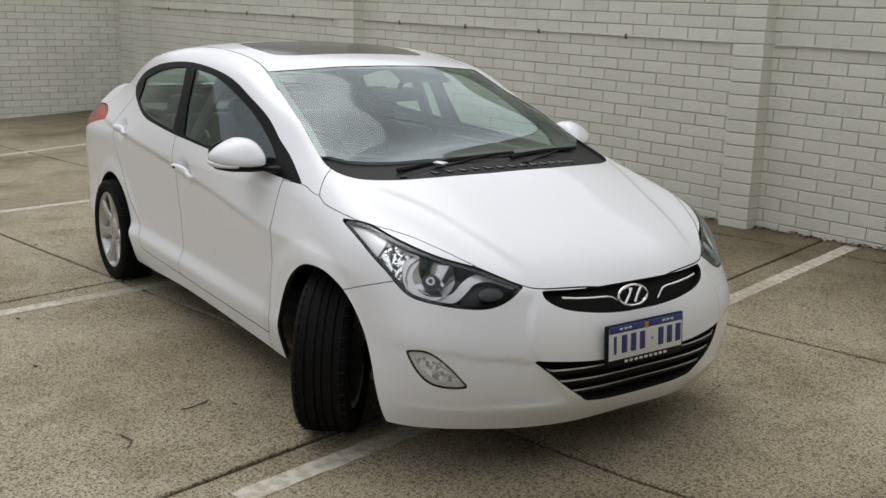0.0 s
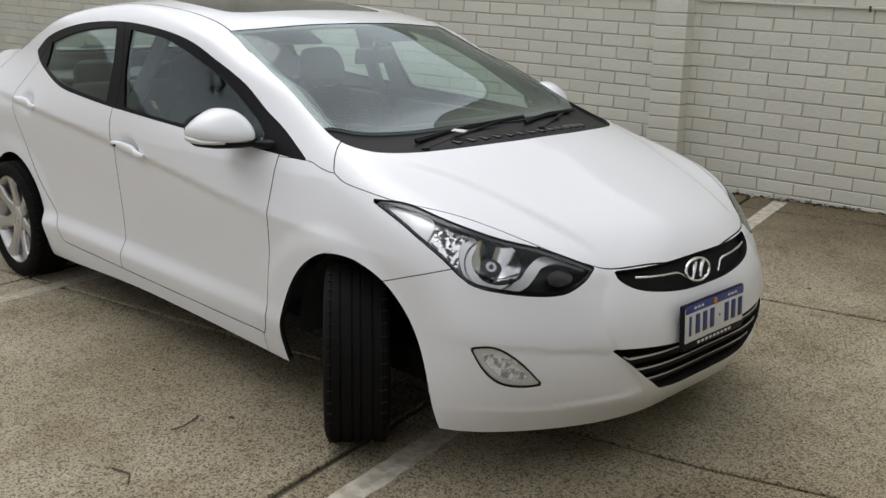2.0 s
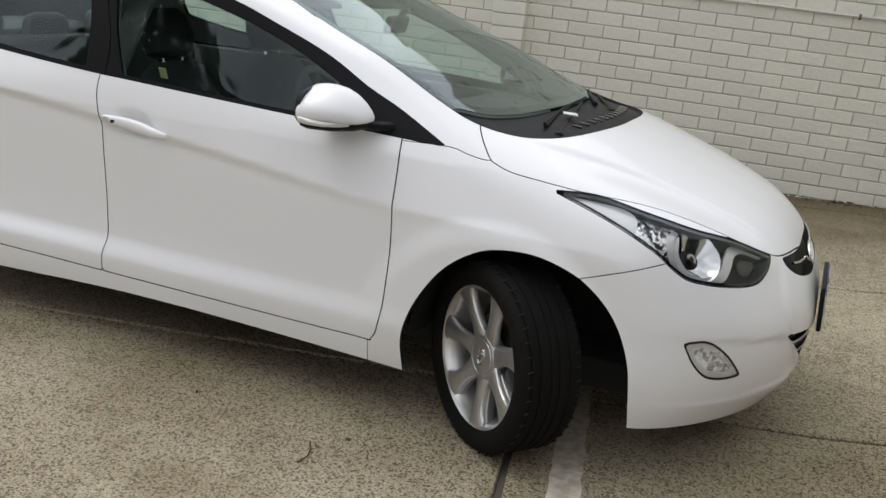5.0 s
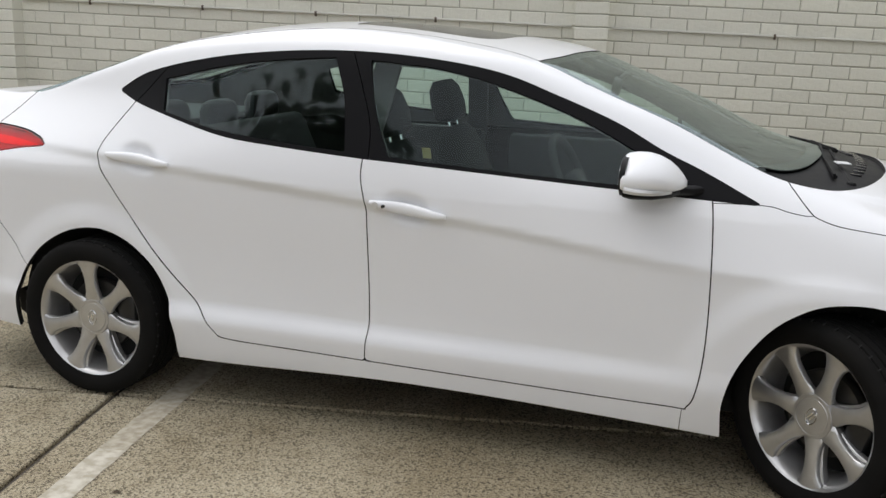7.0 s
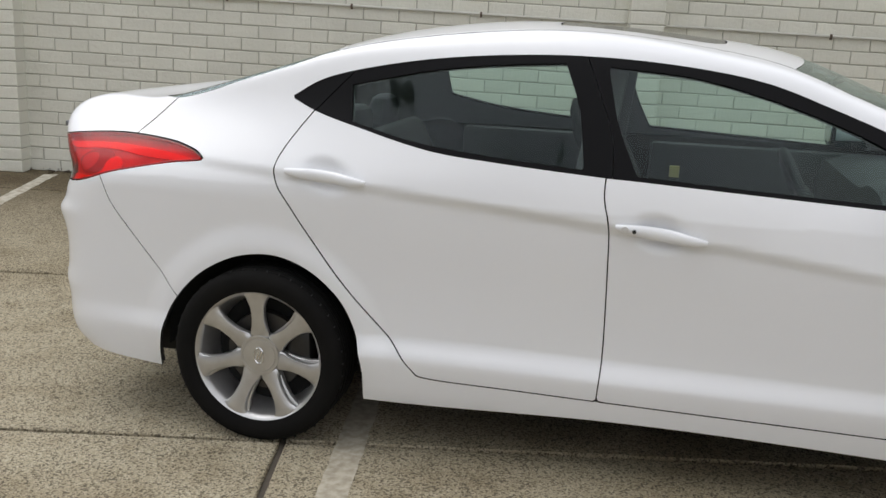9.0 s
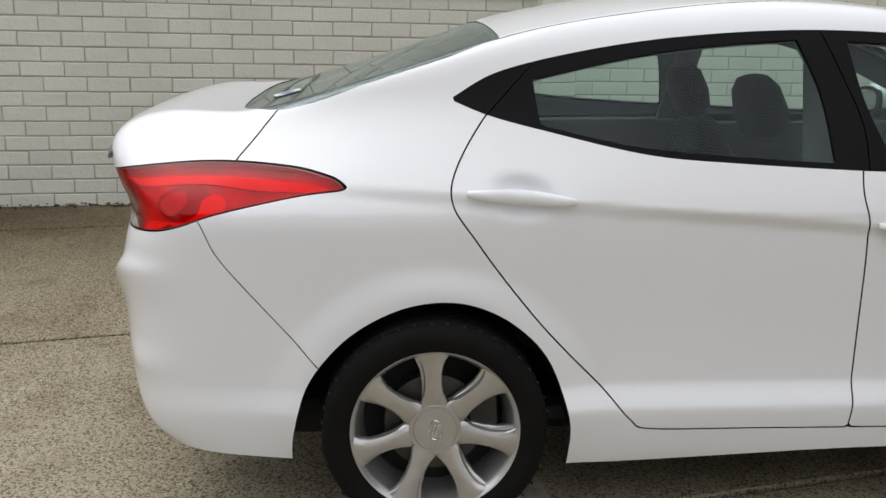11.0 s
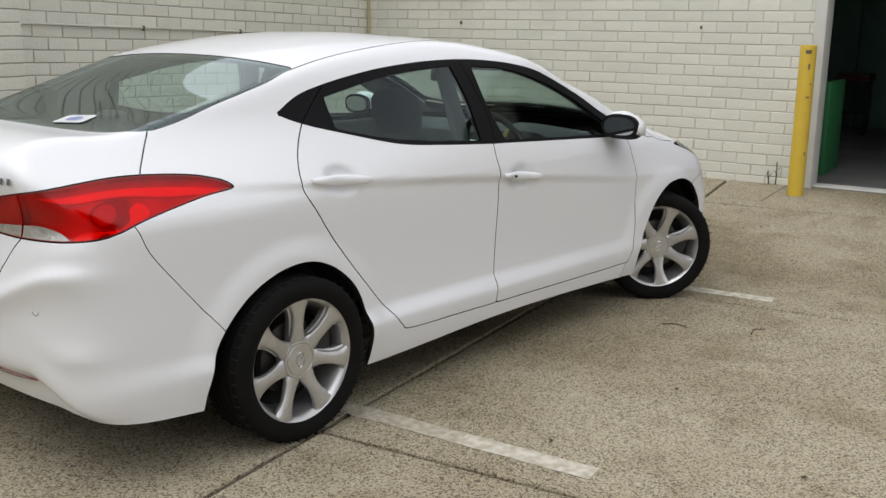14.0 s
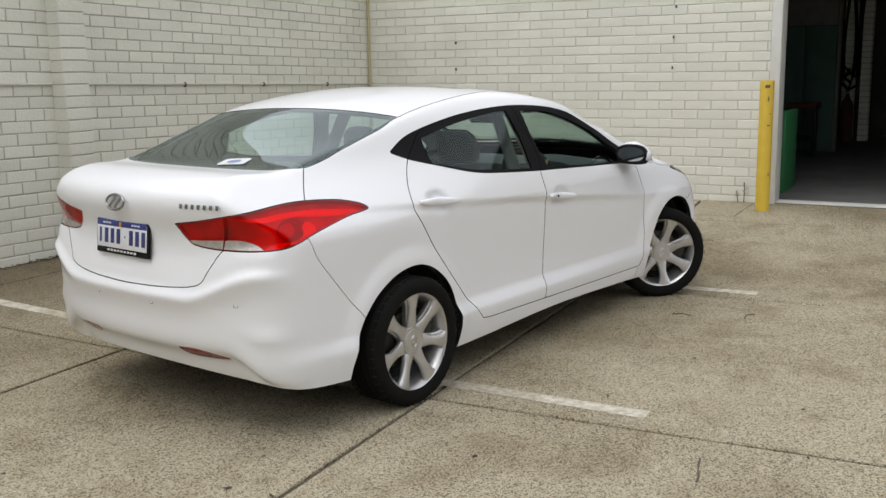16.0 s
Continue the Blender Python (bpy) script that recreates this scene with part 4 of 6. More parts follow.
def hollowed(skin, view, centre, a, b, deep):
    """A skin pressed in to a bowl round a centre of its view."""
    e = (view(skin) - centre) / (a, b)
    sunk = skin.v - skin.n * (deep * np.clip(1 - (e ** 2).sum(1), 0, 1))[:, None]
    n = np.zeros_like(sunk)
    p, q, r = (sunk[skin.t[:, k]] for k in range(3))
    g = np.cross(q - p, r - p)
    g[np.sum(g * skin.n[skin.t].sum(1), 1) < 0] *= -1
    for k in range(3):
        np.add.at(n, skin.t[:, k], g)
    return Skin(sunk, n / np.maximum(np.linalg.norm(n, axis=1), 1e-12)[:, None], skin.t)


bowl_c = (1.222, 0.736)
wing = [(0.715, 0.864), (0.85, 0.862), (0.965, 0.842), (0.935, 0.790, 1), (0.91, 0.787), (0.845, 0.821)]
facets = [(0.965, 0.842, 1), (1.05, 0.826), (1.13, 0.808), (1.085, 0.79), (1.072, 0.745), (1.085, 0.705, 1), (1.02, 0.742), (0.935, 0.788, 1)]
bezel = [(1.09, 0.80), (1.075, 0.75), (1.10, 0.695), (1.17, 0.662), (1.27, 0.655), (1.36, 0.664), (1.415, 0.70), (1.45, 0.728), (1.53, 0.735), (1.645, 0.708, 1), (1.63, 0.722), (1.53, 0.750), (1.44, 0.755), (1.385, 0.73), (1.34, 0.692), (1.26, 0.676), (1.19, 0.684), (1.145, 0.712), (1.13, 0.75), (1.16, 0.80), (1.12, 0.812)]
for s in (head_lens.flipped(), head_lens):
    right = s.v[:, 1].mean() < 0
    h = s if not right else s.flipped()
    fl = (lambda q: q.flipped()) if right else (lambda q: q)
    lamp = fl(head_lens.moved(-0.06).hemmed(-0.055)).link("headlamp", M["lamp_grey"], sedan, "clear headlamp with a dark housing and chrome reflectors")
    for name, outline, depth, mat in (("wing_reflector", wing, -0.012, M["wing_grey"]), ("turn_reflector", facets, -0.020, M["lamp_facet"]), ("bezel", bezel, -0.022, M["satin_silver"]),
                                      ("inner_reflector", ellipse((1.535, 0.696), 0.060, 0.026), -0.036, M["dark_steel"])):
        fl(region(head_lens, front_corner, outline).moved(depth).hemmed(0.008)).link(name, mat, lamp)
    fl(hollowed(region(head_lens, front_corner, ellipse(bowl_c, 0.100, 0.060, 28)), front_corner, bowl_c, 0.100, 0.060, 0.045).moved(-0.024)).link("main_reflector", M["bowl_grey"], lamp)
    fl(region(head_lens, front_corner, ellipse(bowl_c, 0.026, 0.017)).moved(-0.046).hemmed(0.020)).link("bulb_shield", M["bowl_grey"], lamp)
    fl(region(head_lens, front_corner, ellipse(bowl_c, 0.015, 0.010)).moved(-0.045)).link("bulb", M["dark_steel"], lamp)
    fl(band(head_lens, front_corner, head_outline, 0.010)[1].moved(-0.001)).link("lamp_border", M["gloss_black"], lamp)
    lens = fl(head_lens).link("lamp_lens", M["lamp_glass"], lamp)
    lens.visible_shadow = False

    fog = fl(fog_hole.moved(-0.035).hemmed(-0.034)).link("fog_lamp", M["lamp_grey"], sedan, "angled fog lamp with a silver surround")
    fl(band(fog_hole, front_corner, fog_outline, 0.007)[1].moved(0.001).hemmed(0.01)).link("surround", M["gloss_black"], fog)
    fl(band(band(fog_hole, front_corner, fog_outline, 0.007)[0], front_corner, fog_outline, 0.024)[1].moved(-0.002).hemmed(0.012)).link("silver_surround", M["wing_grey"], fog)
    fl(band(fog_hole, front_corner, fog_outline, 0.022)[0].moved(-0.008)).link("reflector", M["fog_silver"], fog)
    lens = fl(fog_hole.moved(-0.0005)).link("lamp_lens", M["lamp_glass"], fog)
    lens.visible_shadow = False

    # tail lamp in two parts, split at the trunk gap
    tail = fl(lamp_outer.moved(-0.020).hemmed(-0.018)).link("tail_lamp", M["red_back"], sedan, "red tail lamp with clear reversing section")
    fl(lamp_inner.moved(-0.020).hemmed(-0.018)).link("inner_tail_lamp", M["red_back"], tail)
    fl(region(lamp_outer, rear_corner, ellipse((1.265, 0.930), 0.085, 0.046)).moved(-0.016).hemmed(0.004)).link("brake_bowl", M["dark_red"], tail)
    fl(region(lamp_outer, rear_corner, ellipse((1.29, 0.928), 0.045, 0.034)).moved(-0.015).hemmed(0.004)).link("brake_reflector", M["deep_red"], tail)
    fl(region(lamp_outer, rear_corner, [(1.60, 0.972, 1), (1.30, 0.998), (1.05, 0.990), (0.87, 0.970), (0.86, 0.958), (1.05, 0.962), (1.25, 0.978), (1.45, 0.966)]).moved(-0.014).hemmed(0.005)).link("light_guide", M["bright_red"], tail)
    fl(region(lamp_outer, rear_corner, [(1.17, 0.955), (1.12, 0.925), (1.16, 0.885), (1.30, 0.862), (1.42, 0.850), (1.38, 0.875), (1.24, 0.880), (1.19, 0.905), (1.20, 0.94)]).moved(-0.013).hemmed(0.005)).link("light_guide", M["bright_red"], tail)
    for sk in (lamp_outer, lamp_inner):
        clear = region(sk, rear_corner, [(1.885, 0.876, 1), (1.70, 0.884), (1.57, 0.888), (1.48, 0.874), (1.415, 0.846, 1), (1.52, 0.842), (1.664, 0.840), (1.835, 0.850)])
        fl(clear.moved(0.0005)).link("clear_lens", M["clear_back"], tail, "clear reversing lamp")
        rest = take(sk, rear_corner, [(1.885, 0.876, 1), (1.70, 0.884), (1.57, 0.888), (1.48, 0.874), (1.415, 0.846, 1), (1.52, 0.842), (1.664, 0.840), (1.835, 0.850)])[1]
        lens = fl(rest).link("lamp_lens", M["red_lens"], tail)
        lens.visible_shadow = False
    fl(band(tail_lens, rear_corner, tail_outline, 0.0045)[1].moved(0.0008)).link("lamp_border", M["dark_red"], tail)

# upper grille
grille = both(upper_grille.moved(-0.030).hemmed(-0.028)).link("upper_grille", M["slat_black"], sedan, "slim black grille with a chrome strip")


def nose_x(y, z):
    """Where the front of the body stands at a side offset and height."""
    xs = np.linspace(1.6, 2.35, 1500)
    inside = body_field(xs, np.full(1500, abs(y)), np.full(1500, z)) < 0
    return float(xs[inside].max())


for sgn in (-1, 1):
    bm = bmesh.new()
    add_tube(bm, [(nose_x(y, z) + 0.001, y * sgn, z) for y, z in ((0.342, 0.667), (0.29, 0.661), (0.22, 0.656), (0.15, 0.652), (0.128, 0.647), (0.108, 0.633), (0.088, 0.618))], 0.0048, 8, 0.8)
    part("chrome_strip", bm, M["chrome"], grille)
# lower grille with three slats
lower = both(lower_grille.moved(-0.050).hemmed(-0.048)).link("lower_grille", M["slat_black"], sedan, "wide black lower grille with curved slats")
for z0 in (0.318, 0.362, 0.406):
    for z1, z2, mat, dep in ((z0, z0 + 0.016, M["slat_black"], -0.014), (z0 + 0.0165, z0 + 0.0190, M["satin_silver"], -0.011)):
        sl = lower_grille.cut(z1 - lower_grille.v[:, 2])[0]
        sl = sl.cut(sl.v[:, 2] - z2 - 0.03 * sl.v[:, 1] ** 2)[0]
        both(sl.moved(dep).hemmed(0.02 if mat is M["slat_black"] else 0.003)).link("slat", mat, lower)

# rounded emblems as plain oval shapes
def emblem(name, at, normal, a, b, parent):
    n = Vector(normal).normalized()
    u = Vector((0, 1, 0))
    v = n.cross(u).normalized()
    if v.z < 0:
        v = -v
    e = empty(name)
    e.parent = parent
    e["label"] = "chrome oval emblem"
    c = Vector(at)
    bm = bmesh.new()
    add_tube(bm, [c + u * a * math.cos(t) + v * b * math.sin(t) for t in np.linspace(0, 2 * math.pi, 41)], 0.0055, 10)
    part("ring", bm, M["badge"] if at[0] < 0 else M["chrome"], e)
    for k in (-1, 1):
        bm = bmesh.new()
        lean = -0.30 if at[0] < 0 else 0.30
        add_tube(bm, [c + u * a * (k * 0.34 - lean) - v * b * 0.70, c + u * a * k * 0.30, c + u * a * (k * 0.34 + lean) + v * b * 0.70], 0.0062, 8)
        part("bar", bm, M["badge"] if at[0] < 0 else M["chrome"], e)
    return e


emblem("front_emblem", (2.204, -0.036, 0.646), (1, 0, 0.35), 0.072, 0.037, sedan)
emblem("rear_emblem", (-2.310, 0.006, 1.018), (-1, 0, 0.25), 0.064, 0.034, sedan)

# number plates: the characters are plain bars
M["plate_white"] = material("plate_white", (0.72, 0.73, 0.74), 0.35, colour2=(0.66, 0.67, 0.69), scale=20)
M["plate_blue"] = material("plate_blue", (0.03, 0.045, 0.22), 0.4)
M["permit_blue"] = material("faded_blue_print", (0.22, 0.27, 0.46), 0.6)
M["plate_print"] = material("plate_print", (0.025, 0.035, 0.15), 0.45)


def number_plate(name, at, lean, face):
    """face: 1 looks ahead, -1 looks back."""
    p = empty(name)
    p.parent = sedan
    p["label"] = "white number plate with blue print in a black holder"
    m = Matrix.Translation(at) @ Matrix.Rotation(lean, 4, "Y") @ Matrix.Rotation(0 if face > 0 else math.pi, 4, "Z")
    for pname, size, off, mat, bev in (("plate_holder", (0.016, 0.392, 0.155), (0, 0, -0.004), M["black"], 0.006), ("plate_face", (0.004, 0.372, 0.116), (0.009, 0, 0.004), M["plate_white"], 0.0015), ("blue_band", (0.003, 0.372, 0.026), (0.0105, 0, 0.056), M["plate_blue"], 0.001)):
        part(pname, box(size, off, bevel=bev), mat, p).matrix_basis = m
    for k, wd in enumerate((0.018, 0.036, 0.036, 0.036, 0.008, 0.036, 0.036, 0.036)):
        y = -0.158 + k * 0.0455 + (0.004 if k > 3 else 0)
        hgt = 0.066 if k != 4 else 0.009
        part("plate_character", box((0.002, wd * 0.74, hgt), (0.0118, y, 0.0), bevel=0.0006), M["plate_print"], p).matrix_basis = m
    for k in range(9):
        part("small_print", box((0.002, 0.015, 0.009), (0.0092, -0.10 + k * 0.025, -0.066), bevel=0.0004), M["plate_white"], p).matrix_basis = m
    for k in range(6):
        part("small_print", box((0.002, 0.014, 0.008), (0.0125, (-0.13 + k * 0.022) if k < 3 else (0.02 + k * 0.022), 0.057), bevel=0.0004), M["plate_white"], p).matrix_basis = m
    part("plate_crest", box((0.002, 0.018, 0.022), (0.0126, -0.005, 0.054), bevel=0.004), material("crest_orange", (0.55, 0.25, 0.05), 0.5), p).matrix_basis = m


number_plate("front_plate", (2.272, -0.032, 0.500), radians(-4), 1)
number_plate("rear_plate", (-2.272, 0.020, 0.856), radians(6), -1)
# model lettering on the trunk as plain chrome bars
for k in range(7):
    y = -0.412 - k * 0.0315
    x = -2.270 + 0.16 * (abs(y) - 0.412) + 0.2 * (abs(y) - 0.412) ** 2
    part("badge_bar", box((0.005, 0.021, 0.020), (x - 0.006, y, 1.026), Euler((0, 0.15, -0.22)).to_matrix(), bevel=0.0015), M["badge"], sedan, "small chrome badge letter bar")

# bumper sensors and rear reflectors
def tail_x(y, z):
    xs = np.linspace(-2.4, -1.9, 1500)
    inside = body_field(xs, np.full(1500, abs(y)), np.full(1500, z)) < 0
    return float(xs[inside].min())


for y in (-0.650, -0.2, 0.2, 0.650):
    z = 0.618 - 0.05 * (0.6 - abs(y))
    lean = math.atan2(tail_x(y, z) - tail_x(y - 0.02, z), 0.02)
    face = Matrix.Translation((tail_x(y, z), y, z)) @ Matrix.Rotation(-lean, 4, "Z")
    sensor = part("parking_sensor", lathe([(0.001, -0.0008), (0.0085, -0.0008), (0.0095, 0.0004), (0.0095, 0.010)], 20, "x"), M["paint"], bumper_r)
    sensor.matrix_basis = face
    part("sensor_ring", lathe([(0.0095, 0.002), (0.0095, -0.0006), (0.0112, -0.0006), (0.0112, 0.002)], 20, "x"), M["lamp_grey"], sensor)
refl = [(0.256, 0.402, 1), (0.38, 0.404), (0.530, 0.368, 1), (0.40, 0.362), (0.285, 0.367)]
rr = region(rear_bumper, yz, refl)
rr = rr.cut(rr.v[:, 0] + 1.9)[0]
for s in (rr.flipped(), rr):
    s.moved(0.003).hemmed(0.006).link("reflector_strip", M["reflector_red"], bumper_r, "slim dark red reflector")

# door handles
def handle(door, x0, x1, z0, z1, key):
    secs = []
    for k in range(15):
        t = k / 14
        x, z = x0 + (x1 - x0) * t, z0 + (z1 - z0) * t
        y = -float(side_width(np.array([x]), np.array([z]))[0])
        prof = max(0.06, math.sin(math.pi * min(1, max(0, t * 0.94 + 0.03))) ** 0.6)
        bow = 0.030 * math.sin(math.pi * t) ** 0.75
        secs.append(oval((x, y - 0.004 - bow * 0.6, z), (0, 1, 0), (0, 0, 1), 0.004 + 0.011 * prof, 0.0035 + 0.0175 * prof, 2.2, 14))
    for sgn, ob in zip((1, -1), door):
        h = part("door_handle", loft([[Vector((p.x, p.y * sgn, p.z)) for p in s] for s in secs]), M["paint"], ob, "white door handle")
        if key:
            for dx, r, mt in ((0.030, 0.0115, M["satin_silver"]), (0.058, 0.006, M["gloss_black"])):
                x = x0 + dx
                z = z0 + (z1 - z0) * dx / (x1 - x0)
                y = -float(side_width(np.array([x]), np.array([z]))[0]) - 0.004 - 0.030 * math.sin(math.pi * dx / (x1 - x0)) ** 0.75 * 0.6
                part("key_lock", lathe([(0.001, -0.0205 * sgn), (r, -0.0195 * sgn), (r, -0.006 * sgn)], 16), mt, h).location = (x, y * sgn, z)


handle(door_r, -1.268, -0.986, 0.954, 0.934, False)
handle(door_f, -0.180, 0.096, 0.864, 0.836, True)

# door mirrors
for sgn in (1, -1):
    mir = empty("door_mirror")
    mir.parent = sedan
    mir["label"] = "white door mirror on a black arm"
    F = lambda p: Vector((0.69 + (p[0] - 0.69) * (0.86 if p[0] < 0.9 else 1.0), (p[1] - HALF_SPREAD + 0.028 * min(1, max(0, (-p[1] - 0.77) / 0.1))) * sgn, p[2]))
    # teardrop shell: full behind, tapering forwards, lower at its outer end
    secs = []
    for x, y, z, a, b in ((0.686, -0.925, 1.030, 0.102, 0.063), (0.693, -0.925, 1.031, 0.107, 0.067), (0.720, -0.925, 1.033, 0.109, 0.070), (0.750, -0.922, 1.034, 0.107, 0.069), (0.782, -0.916, 1.032, 0.101, 0.064), (0.812, -0.906, 1.027, 0.090, 0.054), (0.838, -0.892, 1.019, 0.072, 0.040), (0.857, -0.878, 1.012, 0.048, 0.024), (0.868, -0.868, 1.008, 0.022, 0.011)):
        ring = []
        for k in range(32):
            t = 2 * math.pi * k / 32
            cu, sv = math.cos(t), math.sin(t)
            u, v = abs(cu) ** 0.78 * (1 if cu > 0 else -1), abs(sv) ** 0.82 if sv > 0 else -0.78 * abs(sv) ** 0.6
            outer = max(0.0, -u)
            ring.append(F((x, y + a * u, z + b * v * (1 - 0.36 * outer) - 0.010 * outer * (a / 0.1))))
        secs.append([Vector((x, p.y, p.z)) for p in ring])
    part("mirror_cap", loft(secs), M["paint"], mir, "white mirror cap")
    part("mirror_base", loft([oval(F((x, y, z)), (0, 1, 0), (0, 0, 1), a, b, 2.6, 22) for x, y, z, a, b in ((0.692, -0.920, 0.985, 0.090, 0.018), (0.72, -0.918, 0.984, 0.098, 0.022), (0.79, -0.905, 0.984, 0.090, 0.022), (0.85, -0.875, 0.986, 0.062, 0.020), (0.875, -0.85, 0.988, 0.03, 0.014))]), M["black"], mir, "black mirror underside")
    part("arm", loft([oval(F(c), (1, 0, 0.1), (0, 0, 1), a, b, 2.5, 16) for c, a, b in (((0.80, -0.89, 0.984), 0.032, 0.011), ((0.835, -0.845, 0.980), 0.036, 0.012), ((0.875, -0.80, 0.977), 0.042, 0.014), ((0.895, -0.77, 0.976), 0.052, 0.018))]), M["black"], mir, "black mirror arm")
    part("mirror_bezel", loft([oval(F((x, -0.922, 1.029)), (0, 1, 0), (0, 0, 1), a, b, 2.5, 28) for x, a, b in ((0.679, 0.100, 0.056), (0.680, 0.104, 0.060), (0.700, 0.105, 0.061))]), M["black"], mir, "black mirror bezel")
    part("mirror_glass", loft([oval(F((0.690, -0.922, 1.029)), (0, 1, 0), (0, 0, 1), 0.089, 0.046, 2.6, 28), oval(F((0.676, -0.922, 1.029)), (0, 1, 0), (0, 0, 1), 0.087, 0.044, 2.6, 28)]), M["mirror"], mir, "mirror glass")
    bm = bmesh.new()
    add_tube(bm, [F(p) for p in ((0.70, -1.026, 1.000), (0.74, -1.030, 0.996), (0.79, -1.014, 0.993), (0.83, -0.982, 0.992), (0.85, -0.950, 0.992))], 0.0105, 10, 0.6)
    part("side_indicator", bm, M["satin_silver"], mir, "clear indicator strip")

# cowl vents and wipers
for k in range(13):
    y = -0.36 + k * 0.06
    x = 1.425 - 0.30 * y * y
    part("cowl_vent", box((0.036, 0.034, 0.008), (x, y, top_z(x, y) - 0.0145), Euler((0, 0.12, -0.6 * y)).to_matrix(), bevel=0.003), M["gloss_black"], sedan)


def wiper(pivot, elbow, tip0, tip1):
    """Arm and blade over the foot of the windscreen; each place is x, y and a height over the glass."""
    w = empty("wiper")
    w.parent = sedan
    w["label"] = "black windscreen wiper"
    pivot, elbow, tip0, tip1 = (Vector((x, y, top_z(x, y) + up)) for x, y, up in (pivot, elbow, tip0, tip1))
    bm = bmesh.new()
    add_tube(bm, [pivot, pivot.lerp(elbow, 0.35) + Vector((0, 0, 0.004)), elbow], 0.010, 8, 0.5)
    part("wiper_arm", bm, M["black"], w)
    bm = bmesh.new()
    add_tube(bm, [tip0, tip0.lerp(tip1, 0.3) + Vector((-0.010, 0, 0.004)), tip0.lerp(tip1, 0.7) + Vector((-0.010, 0, 0.004)), tip1], 0.007, 8, 0.7)
    part("wiper_blade", bm, M["black"], w)
    bm = bmesh.new()
    add_tube(bm, [tip0 + Vector((-0.004, 0, 0.007)), tip0.lerp(tip1, 0.5) + Vector((-0.014, 0, 0.012)), tip1 + Vector((-0.004, 0, 0.006))], 0.005, 6, 0.7)
    part("blade_spoiler", bm, M["black"], w)
    part("pivot_cap", lathe([(0.001, 0.016), (0.014, 0.013), (0.019, 0.0), (0.019, -0.02)], 16, "z"), M["black"], w).location = pivot


wiper((1.365, -0.50, -0.022), (1.315, -0.05, 0.004), (1.315, -0.50, -0.004), (1.290, 0.12, 0.0))
wiper((1.395, 0.10, -0.022), (1.265, 0.40, 0.004), (1.345, 0.06, -0.004), (1.185, 0.58, 0.0))
part("wiper_tag", box((0.05, 0.035, 0.003), (1.345, -0.31, top_z(1.345, -0.31) + 0.006), Euler((0.1, 0.05, 0.4)).to_matrix()), M["plate_white"], sedan, "small pale tag on the wiper")
# paper permit lying on the rear window
permit_sheet = [(-1.842, 0.062, 1), (-1.812, 0.216, 1), (-1.732, 0.200, 1), (-1.762, 0.046, 1)]
permit = region(rear_window, xy, permit_sheet).flipped().moved(0.0015).link("window_permit", M["plate_white"], sedan, "white paper permit lying on the rear window")
region(rear_window, xy, [(-1.787 + 0.022 * math.cos(t) + 0.007 * math.sin(t), 0.131 + 0.038 * math.sin(t)) for t in np.linspace(0, 2 * math.pi, 16, endpoint=False)]).flipped().moved(0.003).link("permit_print", M["permit_blue"], permit)


# ---------- inside the cabin ----------
def cushion(sections):
    return loft([oval(c, (0, 1, 0), v, a, b, 3.2, 20) for c, v, a, b in sections])


def seat(y):
    s = empty("front_seat")
    s.parent = sedan
    s["label"] = "dark cloth front seat"
    part("seat_cushion", cushion([((0.40, y, 0.44), (0, 0, 1), 0.20, 0.05), ((0.36, y, 0.45), (0, 0, 1), 0.24, 0.08), ((0.15, y, 0.44), (0, 0, 1), 0.25, 0.085), ((-0.10, y, 0.42), (0, 0, 1), 0.24, 0.08), ((-0.16, y, 0.42), (0, 0, 1), 0.2, 0.06)]), M["cabin"], s)
    up = Vector((-0.30, 0, 0.95)).normalized()
    fw = Vector((0.95, 0, 0.30)).normalized()
    base = Vector((-0.10, y, 0.42))
    part("backrest", cushion([(base + up * h, fw, a, b) for h, a, b in ((0.0, 0.22, 0.08), (0.10, 0.25, 0.09), (0.30, 0.255, 0.085), (0.48, 0.235, 0.075), (0.58, 0.19, 0.06), (0.625, 0.12, 0.04))]), M["cabin"], s)
    for k in (-0.06, 0.06):
        bm = bmesh.new()
        add_tube(bm, [base + up * 0.58 + Vector((0, k, 0)), base + up * 0.70 + Vector((0, k, 0))], 0.007, 8)
        part("headrest_post", bm, M["chrome"], s)
    part("headrest", cushion([(base + up * h, fw, a, b) for h, a, b in ((0.645, 0.09, 0.035), (0.665, 0.125, 0.052), (0.73, 0.138, 0.058), (0.80, 0.125, 0.05), (0.835, 0.085, 0.032))]), M["cabin"], s)
    return s


seat(-0.37)
seat(0.37)
bench = empty("rear_seat")
bench.parent = sedan
bench["label"] = "dark cloth rear bench with three headrests"
part("seat_cushion", box((0.50, 1.25, 0.18), (-0.78, 0, 0.43), bevel=0.06, segments=3), M["cabin"], bench)
up = Vector((-0.42, 0, 0.9)).normalized()
part("backrest", box((0.16, 1.22, 0.62), (-1.12, 0, 0.72), Euler((0, -0.42, 0)).to_matrix(), bevel=0.055, segments=3), M["cabin"], bench)
for y, h in ((-0.40, 0.0), (0.0, -0.02), (0.40, 0.0)):
    c = Vector((-1.30, y, 1.045 + h))
    part("headrest", loft([oval(c + Vector((0, 0, z)), (0, 1, 0), (1, 0, 0), a, b, 3, 18) for z, a, b in ((-0.06, 0.10, 0.03), (-0.045, 0.125, 0.045), (0.03, 0.13, 0.05), (0.065, 0.11, 0.04), (0.08, 0.07, 0.02))]), M["cabin"], bench)
part("parcel_shelf", box((0.52, 1.12, 0.03), (-1.60, 0, 1.015), bevel=0.01), M["dash"], sedan, "dark parcel shelf")
